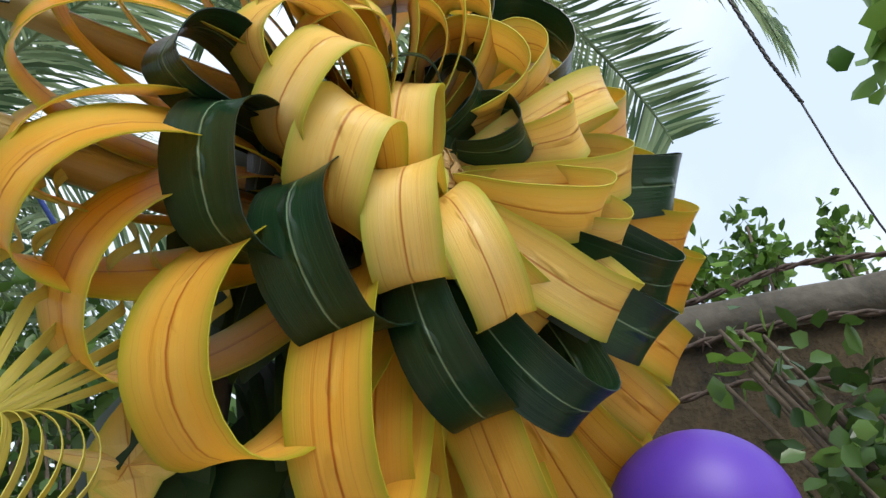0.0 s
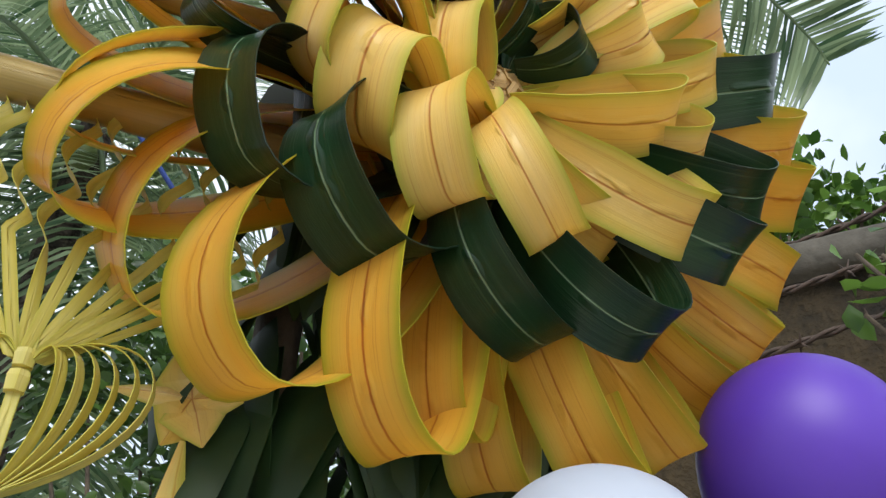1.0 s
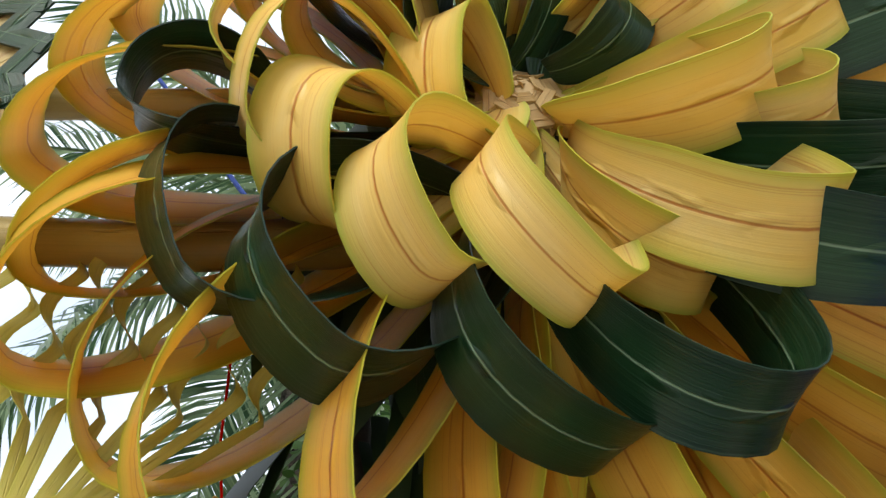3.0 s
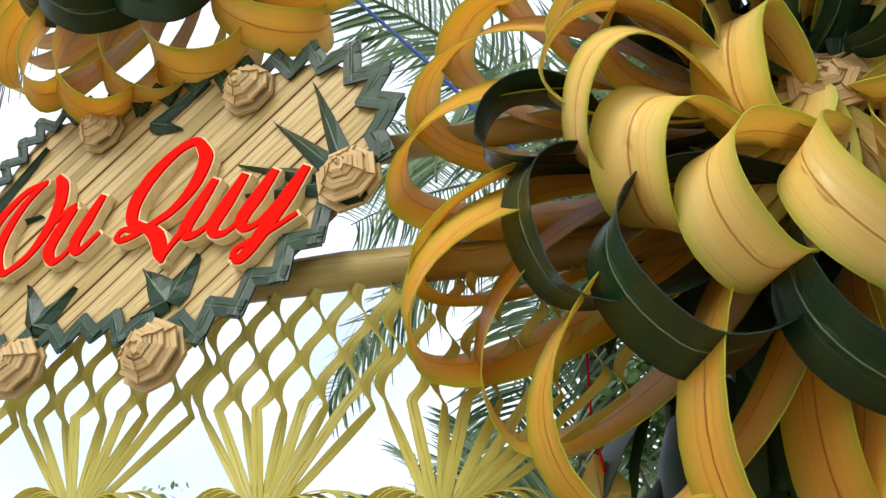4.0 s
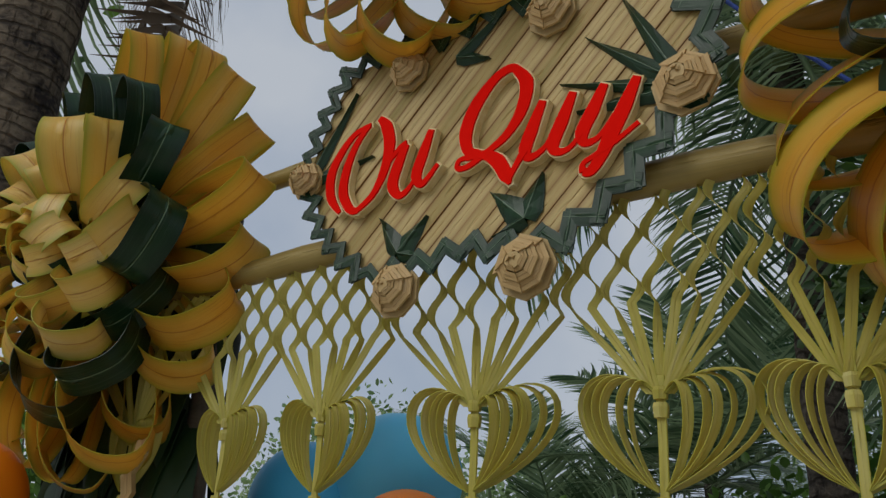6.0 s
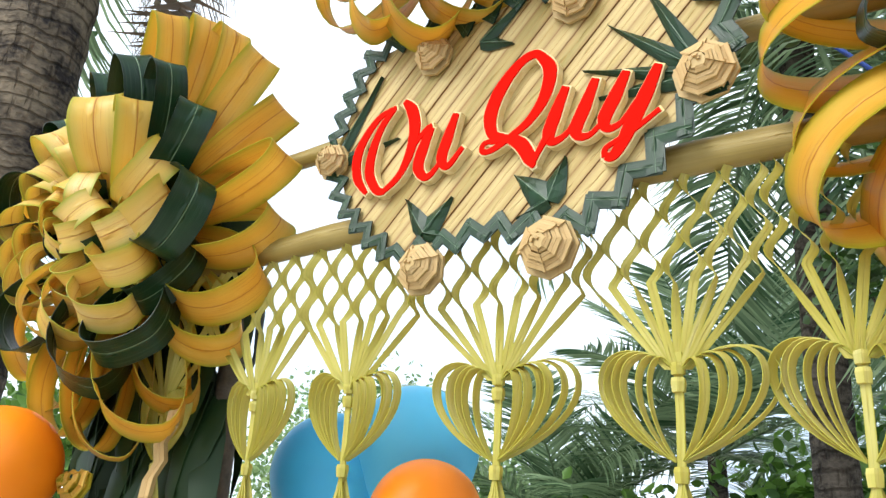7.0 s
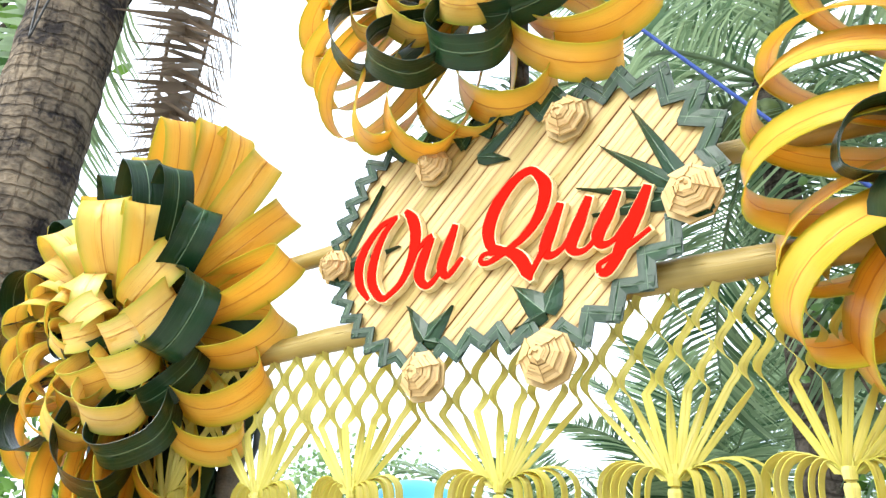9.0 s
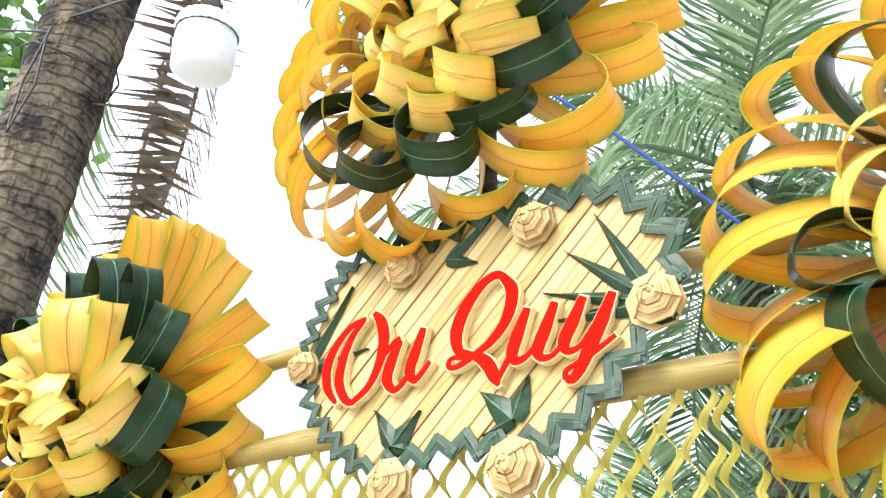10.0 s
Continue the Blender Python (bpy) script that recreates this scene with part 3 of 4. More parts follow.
def leaf_dart(tip, root, width, parent, depth=0.7345):
    """A folded pointed leaf lying on the sign."""
    tip, root = Vector((tip[0], depth, tip[1])), Vector((root[0], depth - 0.002, root[1]))
    d = (tip - root).normalized()
    side = Vector((d.z, 0, -d.x))
    s = Soup()
    rows, uvr = [], []
    for f, w in ((0.0, 0.75), (0.25, 1.0), (0.6, 0.62), (0.85, 0.26), (1.0, 0.02)):
        p = root.lerp(tip, f)
        rows.append([p - side * width * w * 0.5 + Vector((0, 0.002, 0)), p + Vector((0, -0.007, 0)), p + side * width * w * 0.5 + Vector((0, 0.002, 0)), p + Vector((0, 0.003, 0))])
        uvr.append([(0, f * 0.1), (0.5, f * 0.1), (1, f * 0.1), (0.5, f * 0.1)])
    s.grid(rows, uvr, close_u=True)
    s.f.append((3, 2, 1, 0))
    return s.put("leaf_dart", GREEN, parent, False, "folded dark green leaf point")


ROSES = [((-0.738, 2.268), 0.040), ((-0.501, 2.435), 0.042), ((-0.208, 2.453), 0.047), ((0.005, 2.248), 0.052), ((-0.251, 2.015), 0.054), ((-0.499, 2.013), 0.050)]
DARTS = [((-0.091, 2.444), 3, 0.034), ((-0.150, 2.384), 3, 0.034), ((-0.195, 2.312), 3, 0.030), ((-0.185, 2.255), 3, 0.032),
         ((-0.632, 2.433), 0, 0.030), ((-0.577, 2.285), 0, 0.030), ((-0.225, 2.167), 4, 0.046), ((-0.320, 2.155), 4, 0.052), ((-0.315, 2.075), 4, 0.030),
         ((-0.549, 2.155), 5, 0.040), ((-0.445, 2.140), 5, 0.044), ((-0.455, 2.067), 5, 0.030), ((-0.330, 2.411), 1, 0.030), ((-0.300, 2.50), 1, 0.030)]
for k, ((x, z), r) in enumerate(ROSES):
    rose = rose_soup(r, 0.030, 3.6, 20 + k, 8).put("leaf_rose", DRY, None, False, "", pose(x, 0.722, z, 0, rng.uniform(0, 60), 0))
    tagged(rose, "folded dry cream leaf rose pinned on the sign edge", "leaf rose", "roses on the sign")
for (x, z), k, w in DARTS:
    c = ROSES[k][0]
    if k == 1:
        c = (-0.398, 2.432)
    if k == 4:
        c = (-0.255, 2.095)
    if k == 5:
        c = (-0.502, 2.082)
    leaf_dart((x, z), c, w, sign)


# ---- lettering: brush strokes in centimetres from the middle of the sign ----
def stroke_rows(points, widths, extra=0.0):
    """A smooth brush stroke through the points, as centres, sides and widths."""
    mids, ws = [], []
    n = len(points)
    for i in range(n - 1):
        p0, p1, p2, p3 = (Vector((*points[min(max(k, 0), n - 1)], 0)) for k in (i - 1, i, i + 1, i + 2))
        for j in range(6):
            f = j / 6
            mids.append(0.5 * (2 * p1 + (p2 - p0) * f + (2 * p0 - 5 * p1 + 4 * p2 - p3) * f * f + (3 * p1 - p0 - 3 * p2 + p3) * f ** 3))
            ws.append(widths[i] + (widths[i + 1] - widths[i]) * f)
    mids.append(Vector((*points[-1], 0)))
    ws.append(widths[-1])
    return mids, [w + extra for w in ws]


def letter(parent, name, strokes, shift=0.0):
    below = parent
    for kind, extra, y0, y1, mat in (("foam_edge", 0.55, 0.7215, 0.737, FOAM), ("red_face", 0.0, 0.7180, 0.7215, RED)):
        s = Soup()
        for k, (points, widths) in enumerate(strokes):
            mids, ws = stroke_rows(points, widths, extra)
            if extra:
                a = (mids[0] - mids[1]).normalized() * 0.35
                b = (mids[-1] - mids[-2]).normalized() * 0.35
                mids[0], mids[-1] = mids[0] + a, mids[-1] + b
            rows = []
            for i, p in enumerate(mids):
                t = (mids[min(i + 1, len(mids) - 1)] - mids[max(i - 1, 0)]).normalized()
                side = Vector((-t.y, t.x, 0))
                rows.append([((p + side * ws[i] * 0.5 * q).x * 0.01 - 0.36, y - 0.0003 * k, (p + side * ws[i] * 0.5 * q).y * 0.01 + 2.27) for q, y in ((-1, y0), (1, y0), (1, y1), (-1, y1))])
            base = len(s.v)
            s.grid(rows, None, close_u=True)
            e = base + 4 * (len(rows) - 1)
            s.f += [(base + 3, base + 2, base + 1, base), (e, e + 1, e + 2, e + 3)]
        below = s.put(kind, mat, below, False)


STEM_WIDTHS = [1.3, 2.3, 2.3, 1.3, 0.8, 0.7]
SCRIPT = {
    "letter_v": [([(-27.8, -9.0), (-30.3, -5.5), (-30.8, -1.0), (-29.0, 3.0), (-25.8, 6.3), (-21.9, 7.4)], [0.8, 1.9, 2.1, 1.7, 1.2, 0.8]),
                 ([(-22.2, 7.3), (-25.0, 4.2), (-26.9, -0.4), (-27.3, -5.1), (-25.3, -8.8), (-23.2, -9.6)], [0.9, 1.4, 1.9, 2.1, 1.7, 1.0]),
                 ([(-23.6, -9.6), (-19.9, -7.0), (-17.6, -2.4), (-17.0, 2.2), (-18.0, 5.9), (-19.8, 8.1)], [1.0, 1.3, 2.0, 2.5, 2.4, 1.0])],
    "letter_u": [([(-13.1, 1.0), (-14.8, -2.8), (-15.6, -6.4), (-13.8, -8.7), (-11.4, -7.2), (-9.2, -3.5)], STEM_WIDTHS),
                 ([(-17.2, -2.0), (-14.6, 0.6), (-13.0, 1.2)], [0.7, 1.0, 1.3]),
                 ([(-7.7, 2.4), (-9.3, -2.1), (-10.4, -5.7), (-9.0, -7.6), (-5.9, -4.6)], [1.2, 2.2, 2.2, 1.2, 0.7])],
    "letter_q": [([(10.8, 6.8), (8.5, 9.4), (5.2, 8.5), (1.5, 4.6), (-0.4, 0.0), (0.2, -3.7), (2.6, -4.6)], [1.6, 1.5, 1.7, 2.5, 2.6, 1.9, 0.7]),
                 ([(8.9, 9.2), (11.1, 5.8), (10.3, 1.1), (7.6, -2.7), (4.0, -4.9), (0.3, -6.6), (-1.8, -6.5), (-1.5, -5.1), (0.7, -4.9)], [1.3, 2.5, 2.2, 1.5, 1.1, 1.0, 0.9, 0.8, 0.8]),
                 ([(-0.2, -5.1), (3.1, -5.2), (5.9, -7.0), (7.6, -9.9), (8.3, -11.6)], [0.8, 1.5, 2.5, 2.4, 0.5]),
                 ([(8.2, -10.8), (9.6, -8.4), (11.0, -6.4)], [0.8, 1.0, 1.4])],
    "letter_u_second": [([(14.1, 1.5), (12.1, -3.2), (11.0, -6.4), (12.0, -7.9), (14.6, -6.7), (16.5, -3.4)], STEM_WIDTHS),
                        ([(19.4, 1.4), (17.4, -3.2), (15.9, -6.6), (16.7, -8.2), (18.8, -8.0), (21.1, -5.7)], STEM_WIDTHS)],
    "letter_y": [([(24.6, 1.2), (22.6, -2.7), (20.8, -6.0), (21.3, -7.9), (23.6, -7.4), (26.1, -4.4)], STEM_WIDTHS),
                 ([(29.8, 0.8), (27.7, -3.5), (25.5, -7.5), (23.8, -10.7), (22.2, -12.7), (20.9, -12.6)], [1.3, 2.4, 2.5, 2.0, 1.6, 1.2]),
                 ([(20.9, -12.6), (20.9, -11.3), (22.7, -10.4), (25.8, -9.1), (29.8, -6.8)], [1.2, 0.8, 0.8, 0.8, 0.7])],
}
for name, strokes in SCRIPT.items():
    thing = empty(name.replace("_second", ""), pose(0, 0, 0), "red script letter with a rough gold foam edge on the sign", "letter", "lettering Vu Quy")
    letter(thing, name, strokes)


# ---- hanging fringe of slit young palm leaf ----
def bezier(p0, p1, p2, p3, f):
    g = 1 - f
    return p0 * g ** 3 + p1 * 3 * g * g * f + p2 * 3 * g * f * f + p3 * f ** 3


def leaf_pendant(x0, left, right, seed, open_out=1.0):
    rng = random.Random(seed)
    y0 = 0.79
    thing = empty("leaf_pendant", pose(x0, y0, 0), "hanging pendant of slit and knotted lime young palm leaf", "leaf pendant", "pendants under the beam")
    strips = 9
    for k in range(strips):
        f = k / (strips - 1)
        top = left + (right - left) * f - x0
        mids, sides, normals, widths = [], [], [], []
        for i in range(45):
            h = i / 44
            z = 2.125 - h * 0.300
            if h < 0.56:
                ph = (h / 0.56) * 2.0 * 2 * math.pi + math.pi * (k % 2)
                x = top + 0.0120 * math.sin(ph)
                psi = 1.05 + 0.55 * math.cos(ph)
                y = 0.006 * math.cos(ph)
                w = 0.0150
            else:
                g = (h - 0.56) / 0.44
                ph = 2.0 * 2 * math.pi + math.pi * (k % 2)
                a = top
                x = a * (1 - g) + (f - 0.5) * 0.026 * g
                psi = (0.6 + 0.55 * math.cos(ph)) * (1 - g) ** 3 + 0.45
                y = 0.006 * math.cos(ph) * (1 - g) + 0.004 * (k % 3 - 1)
                w = 0.0138 + 0.002 * math.sin(math.pi * g) - 0.003 * g
            mids.append(Vector((x, y, z)))
            sides.append(Vector((math.cos(psi), math.sin(psi), 0)))
            normals.append(Vector((math.sin(psi), -math.cos(psi), 0)))
            widths.append(w)
        s = Soup()
        s.strip(mids, sides, normals, widths, 0.001, 2, 0.03)
        s.put("fan_strip", LIME, thing)
    loops = 12
    for k in range(loops):
        sgn = 1 if k % 2 else -1
        f = (k // 2) / (loops // 2 - 1)
        w = (0.040 + 0.092 * f) * open_out * rng.uniform(0.95, 1.05)
        yaw = (f - 0.5) * 0.35 + rng.uniform(-0.12, 0.12)
        cx, cy = math.cos(yaw) * sgn, math.sin(yaw)
        p0, p1, p2, p3 = (Vector(q) for q in ((0.008, 0, 1.826), (0.95 * w, 0, 1.880 + 0.040 * f), (1.55 * w, 0, 1.775 + 0.010 * f), (0.006, 0, 1.698)))
        mids, sides, normals, widths = [], [], [], []
        for i in range(19):
            t = i / 18
            p, q = bezier(p0, p1, p2, p3, max(0, t - 0.01)), bezier(p0, p1, p2, p3, min(1, t + 0.01))
            d = (q - p).normalized()
            d = Vector((d.x * cx, d.x * cy, d.z))
            c = bezier(p0, p1, p2, p3, t)
            out = Vector((-cy, cx, 0)) * sgn
            nrm = d.cross(out).normalized()
            tw = 0.35 - 0.1 * t
            sd = (out * math.cos(tw) + nrm * math.sin(tw)).normalized()
            mids.append(Vector((c.x * cx, c.x * cy, c.z)))
            sides.append(sd)
            normals.append(sd.cross(d).normalized())
            widths.append(0.0185 * (0.45 + 0.55 * math.sin(math.pi * min(1, max(0, 0.12 + 0.8 * t)))))
        s = Soup()
        s.strip(mids, sides, normals, widths, 0.001, 2, 0.03)
        s.put("loop_strip", LIME, thing)
    s = Soup()
    s.strip([Vector((0, 0, 1.85)), Vector((0.001, 0, 1.76)), Vector((0, 0, 1.66))], [Vector((1, 0, 0))] * 3, [Vector((0, -1, 0))] * 3, [0.013, 0.012, 0.012], 0.004, 2)
    s.put("stalk", LIME, thing)
    for z, h in ((1.826, 0.017), (1.803, 0.020), (1.680, 0.022)):
        s = Soup()
        s.tube([(0, 0, z + h / 2), (0, 0, z + h * 0.2), (0, 0, z - h / 2)], [0.0100, 0.0115, 0.0100], 6)
        s.put("knot", LIME, thing, False)
    for k in range(7):
        a = (k / 6 - 0.5) * 0.62
        s = Soup()
        mids = [Vector((math.sin(a) * r * 0.9, 0.004 * (-1) ** k - 0.02 * r, 1.675 - r)) for r in (0.0, 0.05, 0.12, 0.2, 0.27)]
        s.strip(mids, [Vector((math.cos(0.5 * (-1) ** k), math.sin(0.5 * (-1) ** k), 0))] * 5, [Vector((0, -1, 0))] * 5, [0.008, 0.014, 0.020, 0.018, 0.004], 0.001, 2, 0.1)
        s.put("tail_blade", LIME, thing)
    return thing


leaf_pendant(-1.255, -1.41, -1.12, 5, 0.6)
leaf_pendant(-0.955, -1.10, -0.835, 1, 0.68)
leaf_pendant(-0.700, -0.825, -0.555, 2, 0.82)
leaf_pendant(-0.375, -0.535, -0.225, 3, 1.02)
leaf_pendant(-0.076, -0.205, 0.050, 4, 1.05)
leaf_pendant(0.160, 0.07, 0.36, 6, 0.9)
# ---- ground and far things ----
s = Soup()
s.grid([[(x, y, 0) for x in (-400, -20, 20, 400)] for y in (-400, -20, 20, 400)])
tagged(s.put("ground", BOUNCE_GROUND), "pale ground that bounces light upwards", "ground", "", "structure")


# ---- palms ----
def frond(length, rise, droop, seed, pairs=62, leaf=0.55, hang=0.5, wide=0.030, pieces=None):
    """A feathered frond: x outwards, z up; the leaflets hang."""
    rng = random.Random(seed)
    s, pts, p, ang = Soup(), [], Vector((0, 0, 0)), radians(rise)
    steps = 26
    for i in range(steps + 1):
        pts.append(p.copy())
        ang -= radians(droop) * (0.35 + 1.3 * i / steps) / steps
        p = p + Vector((math.cos(ang), 0, math.sin(ang))) * (length / steps)
    s.tube(pts, [0.022 * length / 3 * (1 - 0.85 * i / steps) + 0.003 for i in range(steps + 1)], 5)
    for k in range(pairs):
        f = 0.12 + 0.87 * (k + rng.uniform(-0.3, 0.3)) / pairs
        i = min(steps - 1, int(f * steps))
        o = pts[i].lerp(pts[i + 1], f * steps - i)
        t = (pts[i + 1] - pts[i]).normalized()
        up = Vector((-t.z, 0, t.x))
        for sgn in (-1, 1):
            ln = leaf * (0.35 + 0.75 * math.sin(math.pi * min(0.97, 0.10 + 0.80 * f))) * rng.uniform(0.85, 1.1)
            d = (t * rng.uniform(0.45, 0.65) + Vector((0, sgn, 0)) * rng.uniform(0.75, 0.95) + up * rng.uniform(0.05, 0.30)).normalized()
            q, rows = o.copy(), []
            w0 = wide * rng.uniform(0.8, 1.15)
            for j, w in enumerate((0.55, 1.0, 0.75, 0.06)):
                e = d.cross(Vector((0, 0, 1)))
                if e.length < 0.05:
                    e = t.copy()
                e.normalize()
                rows.append([q - e * w0 * w * 0.5, q + e * w0 * w * 0.5])
                q = q + d * (ln / 3)
                d = (d + Vector((0, 0, -1)) * hang * rng.uniform(0.35, 0.75)).normalized()
            if pieces is None:
                s.grid(rows)
            else:
                pieces.append(Soup())
                pieces[-1].grid(rows)
    return s


def coconut_palm(base, height, radius, mat_bark, seed, fronds, rise=(75, -45), length=2.8, leaf=0.62, nuts=0, label="", hang=0.5, sag=(35, 70), lean=(0.0, 0.0)):
    rng = random.Random(seed)
    thing = empty("coconut_palm", pose(*base), label, "palm tree", "coconut palms")
    s = Soup()
    n = int(height / 0.06)
    pts = [(lean[0] * (i / n) ** 1.5, lean[1] * (i / n) ** 1.5, height * i / n) for i in range(n + 1)]
    s.tube(pts, [radius * (1.12 - 0.22 * i / n) * (1 + (0.022 if i % 3 == 0 else -0.012) + 0.02 * noise.noise((i * 0.7, seed, 0))) for i in range(n + 1)], 20)
    s.put("trunk", mat_bark, thing)
    top = Vector(pts[-1])
    kinds = [frond(length * rng.uniform(0.85, 1.1), 0, rng.uniform(*sag), seed * 10 + k, leaf=leaf, hang=hang) for k in range(4)]
    meshes = []
    for k in kinds:
        ob = k.put("frond", FROND, thing)
        meshes.append(ob.data)
        bpy.data.objects.remove(ob)
    for k in range(fronds):
        el = rise[0] + (rise[1] - rise[0]) * (k / max(1, fronds - 1)) + rng.uniform(-8, 8)
        ob = new("frond", meshes[k % 4])
        ob.parent = thing
        ob.matrix_basis = Matrix.Translation(top) @ pose(0, 0, 0, rng.uniform(-25, 25), -el, 137.5 * k + rng.uniform(-12, 12))
    for k in range(nuts):
        a = 2.4 * k
        s = Soup()
        r = rng.uniform(0.075, 0.10)
        s.tube([(0, 0, r * math.cos(q) * -1.15) for q in [math.pi * i / 8 for i in range(9)]], [max(0.002, r * math.sin(math.pi * i / 8)) for i in range(9)], 10)
        s.put("coconut", NUT, thing, m=Matrix.Translation(top + Vector((0.30 * math.cos(a), 0.30 * math.sin(a), -0.25 - 0.10 * (k % 3)))))
    return thing


coconut_palm((-2.69, 0.88, 0), 6.6, 0.18, BARK, 3, 9, (60, -10), 2.8, 0.6, 0, "tall coconut palm with a ringed grey brown trunk", lean=(0.45, 0.0))
coconut_palm((-0.69, 5.0, 0), 5.25, 0.125, DARKBARK, 4, 25, (78, -62), 2.9, 0.72, 9, "coconut palm with green nuts behind the gate", 0.7)
coconut_palm((2.42, 2.9, 0), 6.9, 0.12, DARKBARK, 5, 16, (60, -60), 2.3, 0.6, 0, "coconut palm with drooping fronds behind the wall", 0.6)
coconut_palm((-4.0, 8.0, 0), 1.5, 0.10, DARKBARK, 6, 20, (80, -20), 2.4, 0.6, 0, "young coconut palm among the far bushes", 0.4)
coconut_palm((-2.35, 8.0, 0), 2.35, 0.10, DARKBARK, 7, 20, (80, -10), 2.2, 0.6, 0, "young coconut palm among the far bushes", 0.4)
coconut_palm((1.2, 9.0, 0), 3.2, 0.10, DARKBARK, 8, 13, (80, -30), 2.6, 0.6, 0, "coconut palm among the far bushes", 0.4)
coconut_palm((-2.2, 13.0, 0), 3.6, 0.12, DARKBARK, 9, 20, (80, -30), 2.6, 0.6, 0, "far coconut palm above the bushes", 0.4)

for k, (p, el, az, ln) in enumerate((((-2.63, 1.55, 5.75), -82, 250, 2.4), ((-2.58, 1.48, 5.60), -84, 40, 2.2), ((-2.95, 1.30, 4.9), -74, 210, 2.2))):
    ob = empty("palm_frond", pose(*p, 0, -el, az), "thin grey green hanging palm frond" if k == 2 else "dry brown hanging palm frond beside the trunk", "palm frond", "hanging fronds")
    leaflets, mat = [], FROND if k == 2 else DRYFROND
    frond(ln, 0, 14, 70 + k, 75, 0.75, 0.6, 0.028, leaflets).put("midrib", mat, ob)
    for leaflet in leaflets:
        leaflet.put("leaflet", mat, ob)


# ---- bushes and trees ----
def leaf_cloud(s, centre, size, count, leaf, rng):
    cs, clumps = [], 12 + count // 60
    for _ in range(clumps):
        v = Vector((rng.gauss(0, 1), rng.gauss(0, 1), rng.gauss(0, 1)))
        v = v.normalized() * rng.random() ** 0.4
        cs.append(Vector((v.x * size[0], v.y * size[1], v.z * size[2])))
    for _ in range(count):
        c = rng.choice(cs)
        sp = min(size) * 0.16 + leaf * 0.5
        p = Vector(centre) + c + Vector((rng.gauss(0, sp), rng.gauss(0, sp), rng.gauss(0, sp)))
        d = Vector((rng.gauss(0, 1), rng.gauss(0, 1), rng.gauss(0.2, 0.8))).normalized()
        e = d.cross(Vector((rng.gauss(0, 1), rng.gauss(0, 1), rng.gauss(0, 1)))).normalized()
        n = d.cross(e)
        ln, w = leaf * rng.uniform(0.7, 1.25), leaf * 0.62
        s.grid([[p, p, p], [p + d * ln * 0.35 - e * w * 0.5 + n * w * 0.15, p + d * ln * 0.35, p + d * ln * 0.35 + e * w * 0.5 + n * w * 0.15], [p + d * ln * 0.7 - e * w * 0.42 + n * w * 0.12, p + d * ln * 0.7, p + d * ln * 0.7 + e * w * 0.42 + n * w * 0.12], [p + d * ln, p + d * ln, p + d * ln]])
    return cs


def bush(name, base, centre, size, count, leaf, mat, seed, label, category="bush"):
    rng = random.Random(seed)
    thing = empty(name, pose(*base), label, category, "bushes and trees")
    s = Soup()
    c = Vector(centre) - Vector(base)
    cs = leaf_cloud(s, c, size, count, leaf, rng)
    s.put("foliage", mat, thing)
    for k, q in enumerate(cs[:9]):
        b = Soup()
        end = c + q
        mid = Vector((end.x * 0.35, end.y * 0.35, end.z * 0.55)) + Vector((rng.uniform(-0.05, 0.05), rng.uniform(-0.05, 0.05), 0))
        r = max(0.008, 0.012 * c.length)
        b.tube([(0, 0, 0), mid * 0.5, mid, mid.lerp(end, 0.5), end], [r, r * 0.8, r * 0.6, r * 0.4, r * 0.15], 6)
        b.put("branch", STEM, thing)
    return thing


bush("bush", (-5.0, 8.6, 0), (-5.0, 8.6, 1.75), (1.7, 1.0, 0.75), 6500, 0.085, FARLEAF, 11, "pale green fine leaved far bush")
bush("bush", (-2.6, 7.2, 0), (-2.6, 7.2, 1.15), (1.4, 0.8, 0.6), 2600, 0.15, SHRUB, 12, "green broad leaved bush")
bush("bush", (-0.6, 6.8, 0), (-0.6, 6.8, 1.65), (1.3, 0.8, 0.8), 3200, 0.13, SHRUB, 13, "green broad leaved bush")
bush("bush", (1.6, 6.2, 0), (1.6, 6.2, 2.0), (1.2, 0.8, 1.1), 3200, 0.12, SHRUB, 14, "tall green broad leaved bush")
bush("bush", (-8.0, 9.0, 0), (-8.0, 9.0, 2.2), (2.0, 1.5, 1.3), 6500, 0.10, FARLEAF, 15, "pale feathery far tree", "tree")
bush("bush", (-6.0, 3.2, 0), (-6.0, 3.2, 1.7), (1.0, 1.0, 1.0), 3000, 0.10, SHRUB, 16, "green bush beside the palm trunk")
bush("bush", (0.9, 3.0, 0), (0.9, 3.0, 2.5), (0.7, 0.5, 0.7), 1700, 0.085, CREEPER, 17, "dark leaved small tree behind the gate", "tree")
bush("bush", (0.40, 4.0, 0), (0.40, 4.0, 2.95), (0.85, 0.45, 0.75), 1700, 0.080, CREEPER, 24, "thin branched small tree with dark glossy leaves", "tree")
bush("bush", (2.3, 2.4, 0), (2.30, 1.90, 3.25), (0.34, 0.25, 0.20), 900, 0.062, SHRUB, 18, "round leaved shrub rising behind the wall", "shrub")
bush("bush", (2.9, 1.9, 0), (2.75, 1.72, 3.42), (0.10, 0.10, 0.22), 230, 0.062, SHRUB, 19, "round leaved shrub rising behind the wall", "shrub")
bush("bush", (3.2, 1.6, 0), (3.05, 1.50, 3.45), (0.10, 0.10, 0.2), 200, 0.062, SHRUB, 21, "round leaved shrub rising behind the wall", "shrub")
bush("bush", (2.25, 0.35, 0), (1.60, 0.82, 2.08), (0.30, 0.10, 0.15), 260, 0.056, CREEPER, 20, "leafy creeper in front of the wall", "creeper")
